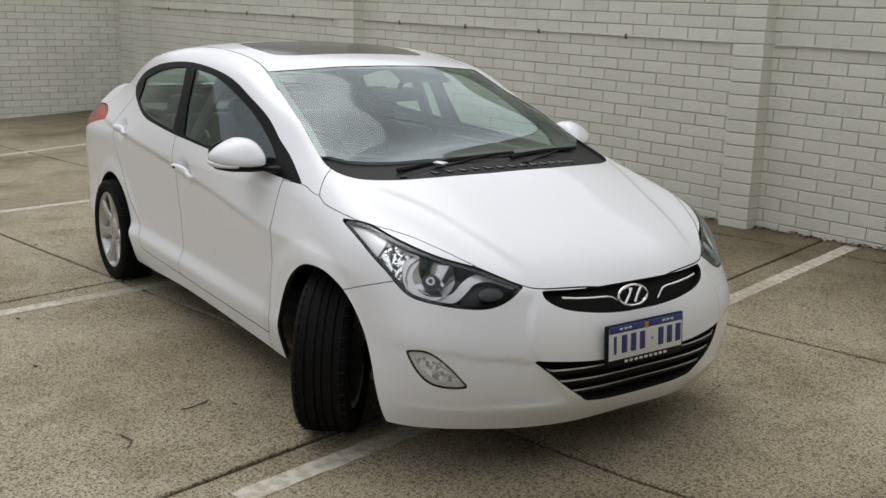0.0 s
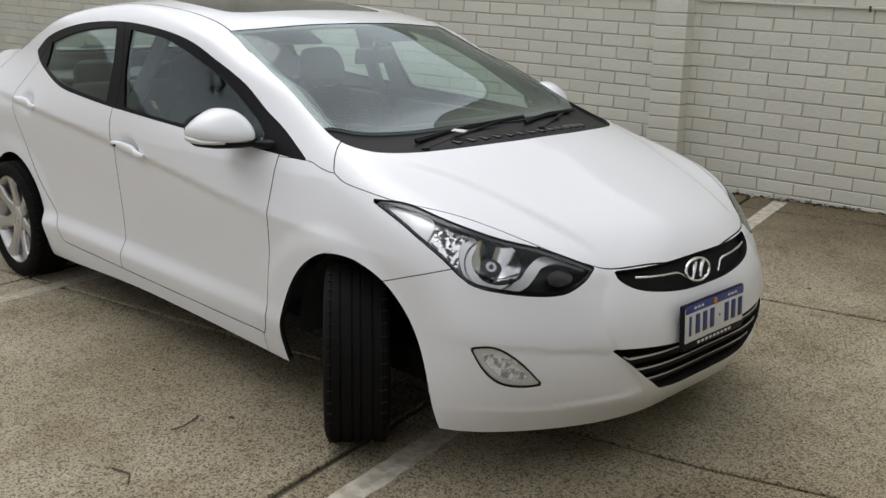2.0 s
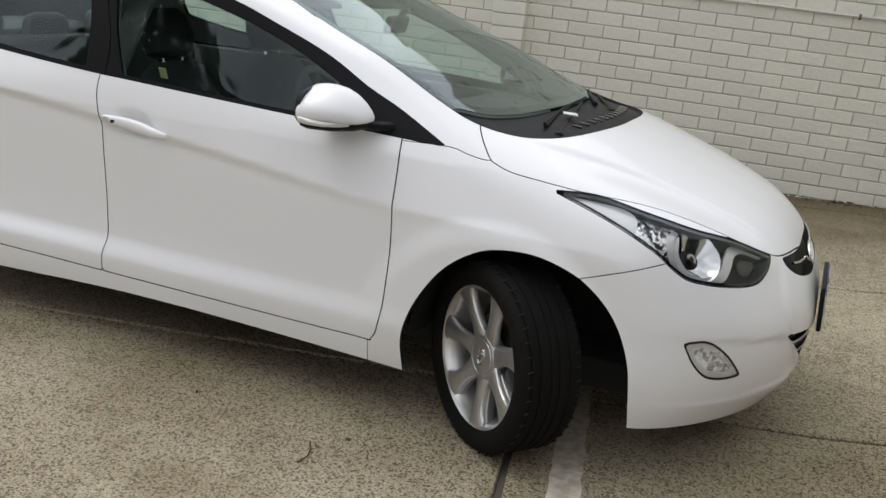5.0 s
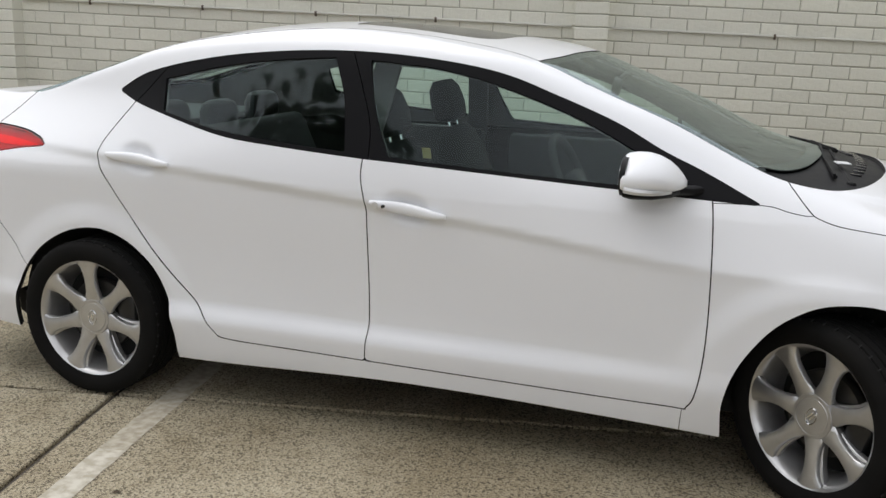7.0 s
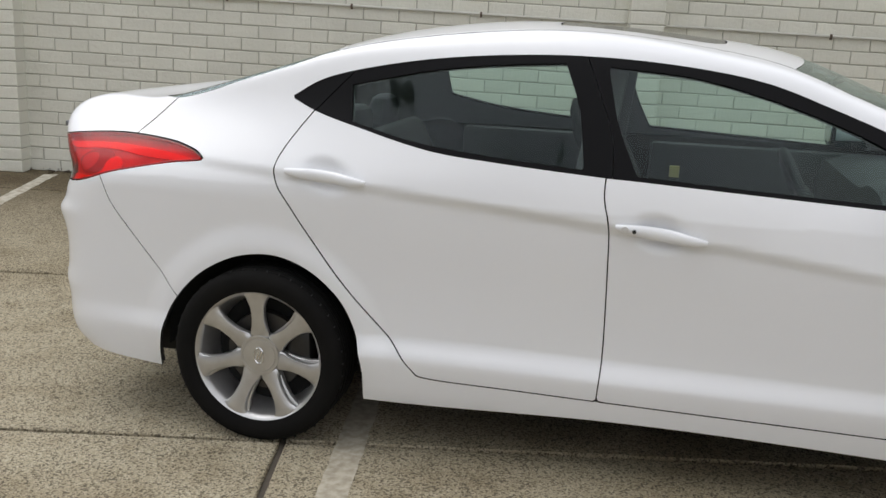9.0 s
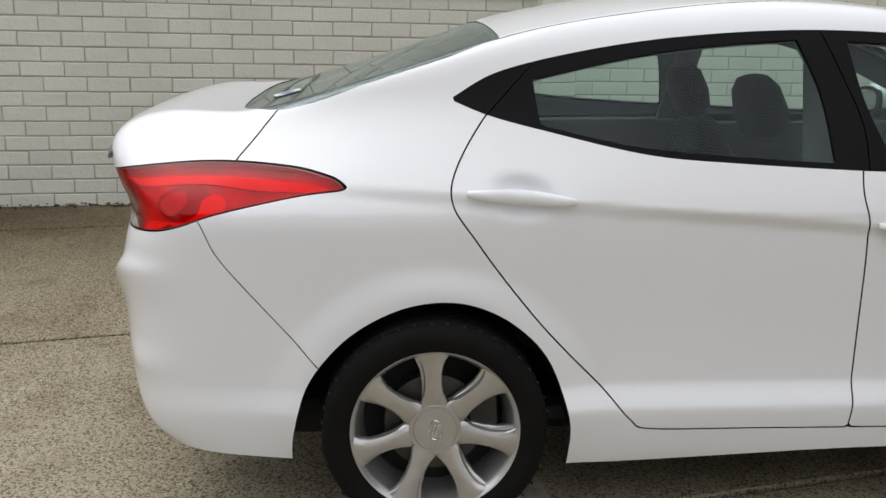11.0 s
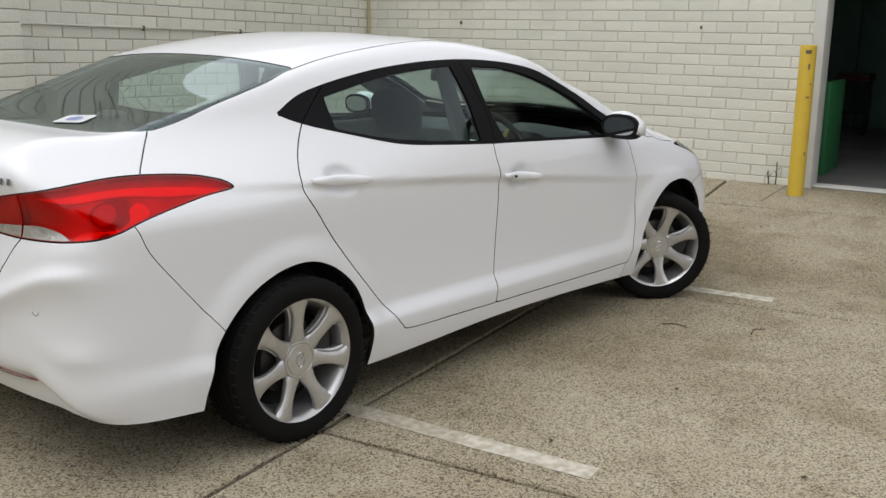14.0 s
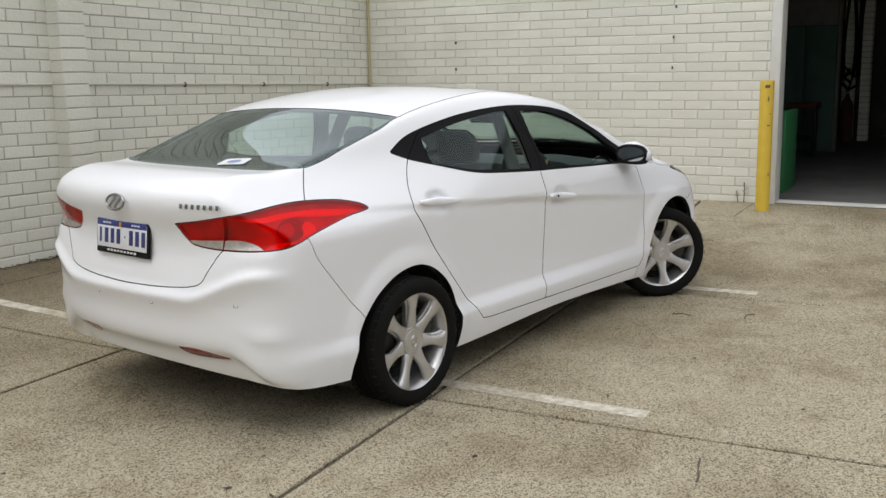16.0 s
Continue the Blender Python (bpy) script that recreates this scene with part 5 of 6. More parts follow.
part("cabin_floor", box((2.6, 1.4, 0.04), (-0.3, 0, 0.27)), M["cabin"], sedan)
# dashboard as a lofted roll across the car
rows = []
for y in np.linspace(-0.66, 0.66, 15):
    e = 0.04 * (abs(y) / 0.66) ** 3
    hood_up = 0.035 * math.exp(-((y + 0.37) / 0.17) ** 4)
    rows.append([Vector(p) for p in ((1.10 - e * 3, y, 0.93), (0.92 - e, y, 0.965), (0.74, y, 0.965 + hood_up), (0.64, y, 0.93 + hood_up), (0.60, y, 0.84), (0.63, y, 0.66), (0.75, y, 0.52), (1.10, y, 0.52))])
part("dashboard", loft(rows), M["dash"], sedan, "dark soft plastic dashboard")
part("centre_console", box((0.75, 0.22, 0.30), (0.35, 0, 0.45), bevel=0.04, segments=3), M["dash"], sedan)
wheel_rim = empty("steering_wheel")
wheel_rim.parent = sedan
wheel_rim["label"] = "dark three-spoke steering wheel"
bm = bmesh.new()
cs = Vector((0.42, -0.37, 0.90))
ux, uz = Vector((0, 1, 0)), Vector((-0.42, 0, 0.91)).normalized()
ring = [cs + ux * 0.185 * math.cos(t) + uz * 0.185 * math.sin(t) for t in np.linspace(0, 2 * math.pi, 41)]
add_tube(bm, ring, 0.016, 10)
part("rim_ring", bm, M["dash"], wheel_rim)
part("horn_pad", box((0.05, 0.16, 0.13), cs + Vector((0.02, 0, -0.01)), Euler((0, -0.43, 0)).to_matrix(), bevel=0.022, segments=3), M["dash"], wheel_rim)
for a in (0.05, math.pi - 0.05, -math.pi / 2):
    bm = bmesh.new()
    add_tube(bm, [cs + ux * 0.05 * math.cos(a) + uz * 0.05 * math.sin(a), cs + ux * 0.18 * math.cos(a) + uz * 0.18 * math.sin(a)], 0.014, 8)
    part("wheel_spoke", bm, M["silver"], wheel_rim)
bm = bmesh.new()
add_tube(bm, [cs, (0.75, -0.37, 0.75)], 0.035, 10)
part("column", bm, M["dash"], wheel_rim)
part("rear_view_mirror", box((0.035, 0.24, 0.07), (0.50, 0.02, 1.245), Euler((0, 0.2, 0.15)).to_matrix(), bevel=0.014, segments=3), M["dash"], sedan, "dark rear-view mirror")
bm = bmesh.new()
add_tube(bm, [(0.50, 0.02, 1.26), (0.54, 0.0, 1.30), (0.56, 0.0, 1.305)], 0.012, 8)
part("mirror_stalk", bm, M["dash"], sedan)
for y in (-0.33, 0.33):
    part("sun_visor", box((0.15, 0.30, 0.016), (0.27, y * 0.88, 1.325), Euler((0, 0.42, 0)).to_matrix(), bevel=0.007), M["liner"], sedan)
# door cards
for side in (-1, 1):
    part("door_card", box((0.95, 0.05, 0.55), (0.36, side * 0.753, 0.68), bevel=0.02), M["dash"], sedan)
    part("door_card", box((0.75, 0.05, 0.55), (-0.62, side * 0.743, 0.70), bevel=0.02), M["dash"], sedan)
    part("pillar_lining", box((0.10, 0.03, 0.45), (-0.26, side * 0.66, 1.15), Euler((side * 0.45, 0.12, 0)).to_matrix(), bevel=0.012), M["liner"], sedan)
part("warning_tag", box((0.03, 0.003, 0.04), (-0.02, -0.773, 1.03), Euler((0.4, 0, 0)).to_matrix()), material("tag_yellow", (0.45, 0.40, 0.18), 0.6), sedan, "small yellowish window tag")


# ---------- the yard: ground, walls, doorway ----------
def wall_y(x):
    """The face of the long wall."""
    return 3.85 + 0.157 * x


CORNER = Vector((4.22, wall_y(4.22), 0))
END = Vector((-10.9, wall_y(-10.9), 0))


def rise(x, y):
    """The ground climbs a little towards both walls."""
    d1 = (wall_y(x) - y) * 0.988
    d2 = (CORNER.x - x) * 0.988 + (CORNER.y - y) * 0.155
    r1 = 0.08 * max(0.0, 1 - max(d1, 0) / 3.2) * (1 + 0.25 * min(4.0, max(0.0, -x - 1)))
    return max(r1, 0.17 * max(0.0, 1 - max(d2, 0) / 2.6))


TILT = 0.022                       # the courses fall a little along the long wall
COURSE, PITCH = 0.0965, 0.270

bm = bmesh.new()
bmesh.ops.create_grid(bm, x_segments=8, y_segments=8, size=400)
ground = tagged(part("ground", bm, M["joint"], None), "wide yard of aggregate concrete slabs", "ground", kind="structure")
ground.location = (0, 0, -0.016)

# slabs: joints run along two directions
def joint_point(i, j):
    """Where cross joint i meets long joint j."""
    # cross joint: x = cx - 0.215 y ; long joint: y = cy + 0.208 x
    cx = -1.445 + 2.70 * i
    cy = -0.570 + 1.99 * j - (1.0 if j < 0 else 0.0)
    x = (cx - 0.215 * cy) / (1 + 0.215 * 0.208)
    return Vector((x, cy + 0.208 * x, 0))


def slab(i, j):
    g = 0.0105
    c = [joint_point(i, j), joint_point(i + 1, j), joint_point(i + 1, j + 1), joint_point(i, j + 1)]
    mid = sum(c, Vector()) / 4
    rnd = random.Random(i * 31 + j * 7)
    top, inn, low = [], [], []
    n = 10
    for k in range(4):
        a, b = c[k], c[(k + 1) % 4]
        nrm = Vector((-(b - a).y, (b - a).x, 0)).normalized()
        for q in range(n):
            p = a.lerp(b, q / n) + nrm * (g + rnd.uniform(0, 0.004))
            if q == 0:
                prev = c[k - 1]
                n2 = Vector((-(a - prev).y, (a - prev).x, 0)).normalized()
                p += n2 * g
            low.append(p)
            inn.append(p + (mid - p).normalized() * 0.006)
    bm = bmesh.new()
    v0 = [bm.verts.new((p.x, p.y, -0.03)) for p in low]
    v1 = [bm.verts.new((p.x, p.y, rise(p.x, p.y) - 0.005)) for p in low]
    v2 = [bm.verts.new((p.x, p.y, rise(p.x, p.y))) for p in inn]
    for a, b in ((v0, v1), (v1, v2)):
        for k in range(len(a)):
            bm.faces.new((a[k], a[(k + 1) % len(a)], b[(k + 1) % len(a)], b[k]))
    # the top as a fan of rings, so that it can follow the rise
    ring = v2
    for f in (0.6, 0.25):
        inner = [bm.verts.new((q.x, q.y, rise(q.x, q.y))) for q in (mid.lerp(p, f) for p in inn)]
        for k in range(len(ring)):
            bm.faces.new((ring[k], ring[(k + 1) % len(ring)], inner[(k + 1) % len(ring)], inner[k]))
        ring = inner
    bm.faces.new(ring)
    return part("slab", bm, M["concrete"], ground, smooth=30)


for i in range(-6, 5):
    for j in range(-6, 3):
        s = slab(i, j)
        s.location.z = 0.016


def strip(points, width, z=0.002, ragged=0.004, seed=1):
    """A worn painted line on the ground along points."""
    rnd = random.Random(seed)
    bm = bmesh.new()
    pts = [Vector((*p, z)) for p in points]
    a, b = pts
    d = (b - a).normalized()
    nrm = Vector((-d.y, d.x, 0))
    n = int((b - a).length / 0.05)
    l, r = [], []
    for k in range(n + 1):
        p = a.lerp(b, k / n)
        p.z = z + rise(p.x, p.y)
        l.append(bm.verts.new(p + nrm * (width / 2 + rnd.uniform(-ragged, ragged))))
        r.append(bm.verts.new(p - nrm * (width / 2 + rnd.uniform(-ragged, ragged))))
    for k in range(n):
        bm.faces.new((l[k], r[k], r[k + 1], l[k + 1]))
    return bm


for k, (a, b) in enumerate((((-0.865, -1.80), (-1.72, 3.48)), ((1.735, -1.335), (0.665, 3.86)), ((-3.83, -1.1), (-4.75, 2.95)), ((-7.05, -1.0), (-7.85, 2.50)))):
    bay = tagged(empty("parking_line"), "worn white painted parking bay line on the concrete", "road marking", kind="structure")
    a, b = Vector(a), Vector(b)
    for u0, u1, mat in ((0.0, 0.10, M["line"]), (0.10, 0.76, M["faded_line"] if k < 2 else M["line"]), (0.76, 1.0, M["line"])):
        part("paint_stretch", strip((a.lerp(b, u0), a.lerp(b, u1)), 0.10, seed=k), mat, bay)
# a crack running off from the joint beside the bay line
bm = strip(((-1.19, -2.20), (-1.42, -2.285)), 0.010, z=0.0025, ragged=0.005, seed=9)
tagged(part("crack", bm, M["joint"]), "dark crack across the concrete slab", "crack", kind="structure")


def wall_block(name, a, b, z0, z1, thick, label, mat):
    """A wall core behind its bricks, from a to b, thick to the left of that way."""
    d = (b - a).normalized()
    nrm = Vector((-d.y, d.x, 0))
    bm = bmesh.new()
    lo = [a, b, b + nrm * thick, a + nrm * thick]
    v0 = [bm.verts.new((p.x, p.y, z0)) for p in lo]
    v1 = [bm.verts.new((p.x, p.y, z1)) for p in lo]
    for k in range(4):
        bm.faces.new((v0[k], v0[(k + 1) % 4], v1[(k + 1) % 4], v1[k]))
    bm.faces.new(v0)
    bm.faces.new(v1)
    return tagged(part(name, bm, mat, None, smooth=0), label, "wall", kind="structure")


WALL_H = 3.6
wall_long = wall_block("wall_north", END, CORNER, -0.2, WALL_H, 0.23, "long white painted brick wall with shallow piers", M["mortar"])
DOOR_A = Vector((4.975, -0.285, 0))      # jamb of the doorway
front_dir = (DOOR_A - CORNER).normalized()
wall_front = wall_block("wall_east", CORNER, DOOR_A - front_dir * 0.10, -0.2, WALL_H, 0.23, "white painted brick wall beside the doorway", M["pale_mortar"])
REAR_B = END + Vector((0.13, -1, 0)).normalized() * 11
wall_rear = wall_block("wall_west", REAR_B, END, -0.2, WALL_H, 0.23, "white painted brick wall at the end of the yard", M["mortar"])

M["frame_paint"] = material("white_frame_paint", (0.66, 0.66, 0.62), 0.5, colour2=(0.56, 0.555, 0.52), scale=4, bump=0.05)
jamb = tagged(part("door_frame", box((0.10, 0.26, 3.6), (0, 0, 1.8), bevel=0.006), M["frame_paint"]), "white painted steel door frame", "door frame", kind="structure")
jamb.matrix_basis = Matrix.Translation(DOOR_A - front_dir * 0.05 + Vector((front_dir.y, -front_dir.x, 0)) * -0.10) @ Matrix.Rotation(math.atan2(front_dir.y, front_dir.x), 4, "Z")

M["rust"] = material("dark_rusty_steel", (0.07, 0.06, 0.05), 0.7, colour2=(0.14, 0.10, 0.07), scale=30)


# ---------- doorway, bollard, trees, litter ----------
into = Vector((-front_dir.y, front_dir.x, 0))
if into.x < 0:
    into = -into


def door_at(along, deep, z=0):
    """A point measured from the jamb: along the front wall, into the room, up."""
    p = DOOR_A + front_dir * (along - 0.111 * max(0.0, deep - 0.3)) + into * deep
    return Vector((p.x, p.y, z))


# room walls, post and floor coloured darker to carry the interior's shade
M["room"] = material("shade_dark_room_wall", (0.055, 0.050, 0.045), 0.85, colour2=(0.04, 0.037, 0.034), scale=3)
M["teal"] = material("dark_teal_board", (0.050, 0.115, 0.092), 0.7, colour2=(0.040, 0.092, 0.075), scale=4)
M["darkened_post"] = material("darkened_grey_post", (0.14, 0.135, 0.125), 0.7, colour2=(0.10, 0.10, 0.09), scale=6)
M["green"] = material("green_board", (0.022, 0.16, 0.052), 0.6, colour2=(0.025, 0.16, 0.06), scale=6)
M["red_paint"] = material("dull_red_paint", (0.07, 0.012, 0.01), 0.7, colour2=(0.05, 0.01, 0.01), scale=8)
M["room_floor"] = material("grey_shed_floor", (0.15, 0.148, 0.143), 0.6, colour2=(0.10, 0.10, 0.098), scale=2.5, detail=7)
yaw = math.atan2(front_dir.y, front_dir.x)
TURN = Euler((0, 0, yaw)).to_matrix()


SILL = 0.15                        # the workshop floor lies this high


def room_box(name, a0, a1, d0, d1, z0, z1, mat, label="", cat="", kind="", bevel=0.0):
    c = DOOR_A + front_dir * ((a0 + a1) / 2) + into * ((d0 + d1) / 2) + Vector((0, 0, (z0 + z1) / 2 + SILL))
    ob = part(name, box((a1 - a0, d1 - d0, z1 - z0), c, TURN, bevel=bevel), mat)
    return tagged(ob, label, cat, kind=kind)


# the dark room behind the opening
W0, W1, DEEP, HIGH = -2.6, 5.2, 10.1, 3.5
room_box("floor_room", W0, W1, 0.0, DEEP, -0.10, 0.022, M["room_floor"], "grey concrete floor of the dark workshop", "floor", "structure")
room_box("wall_room_back", W0, W1, DEEP, DEEP + 0.2, -0.1, HIGH, M["room"], "workshop back wall, coloured dark for the room's shade", "wall", "structure")
room_box("wall_room_side", W0 - 0.2, W0, 0.25, DEEP, -0.1, HIGH, M["room"], "workshop side wall, coloured dark for the room's shade", "wall", "structure")
room_box("wall_room_far", W1, W1 + 0.2, 0.25, DEEP, -0.1, HIGH, M["room"], "workshop side wall, coloured dark for the room's shade", "wall", "structure")
room_box("ceiling", W0 - 0.2, W1 + 0.2, 0.0, DEEP + 0.2, HIGH, HIGH + 0.15, M["room"], "workshop ceiling, coloured dark for the room's shade", "ceiling", "structure")
room_box("wall_east_beyond", 3.8, 9.0, 0.0, 0.23, -0.3, WALL_H - SILL, M["mortar"], "white painted wall past the doorway", "wall", "structure")
room_box("wall_east_above", 0.0, 3.8, 0.0, 0.23, 3.25, WALL_H - SILL, M["mortar"], "white painted wall over the doorway", "wall", "structure")
room_box("door_sill", 0.0, 3.8, 0.02, 0.20, 0.0, 0.034, M["frame_paint"], "pale worn concrete door sill", "door sill", "structure", bevel=0.005)
room_box("green_board", -0.12, -0.07, 0.80, 1.50, 0.02, 0.90, M["green"], "green painted board standing inside the doorway", "board", bevel=0.004)
# teal partition with a dark rail along its top and a pale post, darkened for room shade, at its end
teal_wall = tagged(empty("teal_partition"), "partition painted dark teal below and dull grey above", "partition")
for nm, a0, a1, d0, d1, z0, z1, mt in (("panel", -1.50, -0.14, 6.20, 6.25, 0.03, 1.96, M["teal"]), ("panel", -0.13, 0.33, 6.20, 6.25, 0.03, 1.96, M["teal"]), ("upper_panel", -1.50, 0.33, 6.20, 6.25, 1.97, 3.40, M["darkened_post"]), ("end_post", 0.34, 0.39, 6.17, 6.28, 0.02, 3.40, M["darkened_post"])):
    part(nm, box((a1 - a0, d1 - d0, z1 - z0), door_at((a0 + a1) / 2, (d0 + d1) / 2, (z0 + z1) / 2), TURN, bevel=0.004), mt, teal_wall)
bench_t = tagged(empty("workbench"), "dark workbench with a dull red top", "workbench")
c = door_at(-0.07, 5.3)
part("bench_top", box((0.42, 0.50, 0.09), (c.x, c.y, 0.775), TURN, bevel=0.008), M["red_paint"], bench_t)
for a, dd in ((-0.24, 5.10), (0.10, 5.10), (-0.24, 5.48), (0.10, 5.48)):
    q = door_at(a, dd)
    part("leg", box((0.06, 0.06, 0.71), (q.x, q.y, 0.375), TURN, bevel=0.006), M["black"], bench_t)
part("lower_shelf", box((0.36, 0.42, 0.04), (c.x, c.y, 0.30), TURN, bevel=0.005), M["black"], bench_t)
# white brick pier inside, with hoses and a red cylinder before it
pier_in = tagged(empty("inner_pier"), "white brick pier with a slot in it inside the workshop", "pier", kind="structure")
for along, wide in ((0.50, 0.20), (0.78, 0.16)):
    q = door_at(along, 8.6)
    for r in range(36):
        part("brick", box((wide, 0.23, COURSE - 0.012), (q.x, q.y, 0.07 + r * COURSE), TURN, bevel=0.004, segments=1), M["brick"], pier_in)
    part("pier_core", box((wide - 0.02, 0.21, 3.45), (q.x, q.y, 1.75), TURN), M["mortar"], pier_in)
hose = tagged(empty("air_hose"), "dark hoses hanging before the inner pier", "hose")
for a, sw, r in ((0.43, 0.03, 0.025), (0.56, -0.03, 0.03), (0.66, 0.03, 0.035)):
    bm = bmesh.new()
    add_tube(bm, [door_at(a + sw * math.sin(k * 0.55), 8.3, 3.45 - k * 0.21) for k in range(12)], r, 8)
    part("hose_run", bm, M["rubber"], hose)
cab = tagged(empty("red_cylinder"), "dull red gas cylinder in the workshop", "cylinder")
q = door_at(0.50, 8.1)
part("cylinder_body", lathe([(0.001, 0.03), (0.10, 0.03), (0.105, 0.06), (0.105, 0.62), (0.095, 0.70), (0.05, 0.78), (0.03, 0.80), (0.03, 0.86), (0.001, 0.87)], 24, "z"), M["red_paint"], cab).location = (q.x, q.y, 0)
part("valve", box((0.05, 0.10, 0.05), (q.x, q.y, 0.90), TURN, bevel=0.01), M["steel"], cab)
for k in range(5):
    bm = bmesh.new()
    add_tube(bm, [Vector((q.x, q.y, 0.92)), Vector((q.x, q.y, 1.0 + 0.04 * k)) + front_dir * (0.14 * math.cos(k * 1.3)) + into * (0.08 * math.sin(k * 2.1)), Vector((q.x, q.y, 1.18 + 0.05 * k)) + front_dir * (0.20 * math.cos(k * 1.9 + 1))], 0.022, 7)
    part("hose_coil", bm, M["rubber"], cab)

for ob in (teal_wall, bench_t, pier_in, hose, cab):
    ob.location.z = SILL

# yellow bollard
M["yellow"] = material("yellow_bollard_paint", (0.62, 0.44, 0.045), 0.5, colour2=(0.55, 0.37, 0.035), scale=7, detail=6, bump=0.05)
bollard = tagged(empty("bollard", door_at(-0.05, -0.37, 0.143)), "chipped yellow steel bollard by the doorway", "bollard")
part("post", lathe([(0.067, -0.02), (0.0675, 0.0), (0.066, 0.02), (0.066, 1.243), (0.064, 1.251), (0.058, 1.255), (0.001, 1.256)], 32, "z"), M["yellow"], bollard)
for z, a, w, hh in ((1.20, 3.55, 0.045, 0.03), (1.205, 3.85, 0.012, 0.014), (1.08, 3.75, 0.014, 0.045), (0.83, 3.9, 0.03, 0.012), (0.36, 4.2, 0.012, 0.03), (0.94, 4.1, 0.014, 0.012)):
    part("paint_chip", box((0.004, w, hh), (0.0655 * math.cos(a), 0.0655 * math.sin(a), z), Euler((0, 0, a)).to_matrix(), bevel=0.0015), M["rust"], bollard, "chipped bare steel")

# yellowed strip down the wall corner
M["stain"] = material("yellowed_sealant", (0.48, 0.42, 0.22), 0.7, colour2=(0.42, 0.38, 0.24), scale=9)
bm = bmesh.new()
add_tube(bm, [(CORNER.x - 0.022, CORNER.y - 0.03, z) for z in np.linspace(0.02, 3.55, 12)], 0.016, 8)
tagged(part("corner_seal", bm, M["stain"]), "yellowed sealant bead down the wall corner", "sealant", kind="structure")

# weed stalks at the foot of the front wall
M["weed"] = material("dry_weed", (0.10, 0.09, 0.05), 0.8, colour2=(0.07, 0.075, 0.035), scale=30)
for along, tall, lean in ((-0.30, 0.20, 0.02), (-0.36, 0.11, -0.03), (-1.02, 0.16, 0.03), (-1.75, 0.10, -0.02)):
    q = door_at(along, -0.035)
    g = rise(q.x, q.y)
    bm = bmesh.new()
    add_tube(bm, [(q.x, q.y, g - 0.01), (q.x + lean * 0.3, q.y, g + tall * 0.5), (q.x + lean, q.y + 0.01, g + tall)], 0.006, 6, 0.4)
    for k in range(5):
        z = g + tall * (0.35 + 0.14 * k)
        add_tube(bm, [(q.x + lean * 0.5, q.y, z), (q.x + lean * 0.5 + 0.03 * math.cos(k * 2.4), q.y + 0.03 * math.sin(k * 2.4), z + 0.03)], 0.004, 5, 0.3)
    tagged(part("weed", bm, M["weed"]), "thin dry weed at the foot of the wall", "weed", "weeds along the wall")

# twigs, leaves and specks on the concrete
M["litter"] = material("dry_litter", (0.05, 0.035, 0.022), 0.8, colour2=(0.09, 0.06, 0.035), scale=40)
bm = bmesh.new()
add_tube(bm, [(0.865, -1.105, 0.006), (0.893, -1.150, 0.010), (0.905, -1.19, 0.008), (0.895, -1.235, 0.005)], 0.0034, 6, 0.6)
tagged(part("twig", bm, M["litter"]), "small curved dry twig on the concrete", "twig")
bm = bmesh.new()
add_tube(bm, [(1.02, -1.52, 0.006), (1.10, -1.50, 0.008), (1.155, -1.535, 0.006)], 0.0034, 6, 0.7)
tagged(part("twig", bm, M["litter"]), "small dry twig on the concrete", "twig")
bits = random.Random(11)
leaf_spots = [(0.356, -1.0), (0.955, -1.02), (0.06, -1.62), (2.9, -0.7), (-0.4, -2.35), (2.35, -2.1)] + [(bits.uniform(-3.2, 4.6), bits.uniform(-3.0, 3.4)) for _ in range(34)]
for x, y in leaf_spots:
    a, s = bits.uniform(0, 6.3), bits.uniform(0.008, 0.019)
    bm = bmesh.new()
    r0 = [bm.verts.new((s * c0 * math.cos(a) - s * 0.5 * s0 * math.sin(a), s * c0 * math.sin(a) + s * 0.5 * s0 * math.cos(a), 0.003 + 0.006 * abs(c0) * bits.random())) for c0, s0 in ((1, 0), (0.4, 0.8), (-0.4, 0.7), (-1, 0), (-0.4, -0.7), (0.4, -0.8))]
    top = bm.verts.new((0, 0, 0.011))
    for k in range(6):
        bm.faces.new((r0[k], r0[(k + 1) % 6], top))
    bm.faces.new(r0)
    ob = tagged(part("dry_leaf", bm, M["litter"]), "tiny dry leaf scrap on the concrete", "leaf", "leaf litter")
    ob.location = (x, y, rise(x, y))

# hairline joints of the apron before the doorway
for k, (p, q) in enumerate((((4.10, 0.36), (4.20, -0.17)), ((4.20, -0.17), (4.88, -0.10)))):
    tagged(part("apron_joint", strip((p, q), 0.011, z=0.0025, ragged=0.003, seed=40 + k), M["joint"]), "dark joint in the concrete apron", "joint", kind="structure")
# short steel fixings in the front wall
for a, z in ((-1.054, 2.146), (-1.075, 1.841), (-1.079, 1.531), (-3.63, 1.85), (-3.63, 1.55)):
    tagged(part("wall_fixing", box((0.010, 0.05, 0.028), door_at(a, -0.02, z), TURN, bevel=0.004), M["rust"]), "small rusty steel fixing in the brick wall", "fixing")
# leaf crumbs and moss gathered along the foot of the long wall
bits = random.Random(21)
verts, faces = [], []
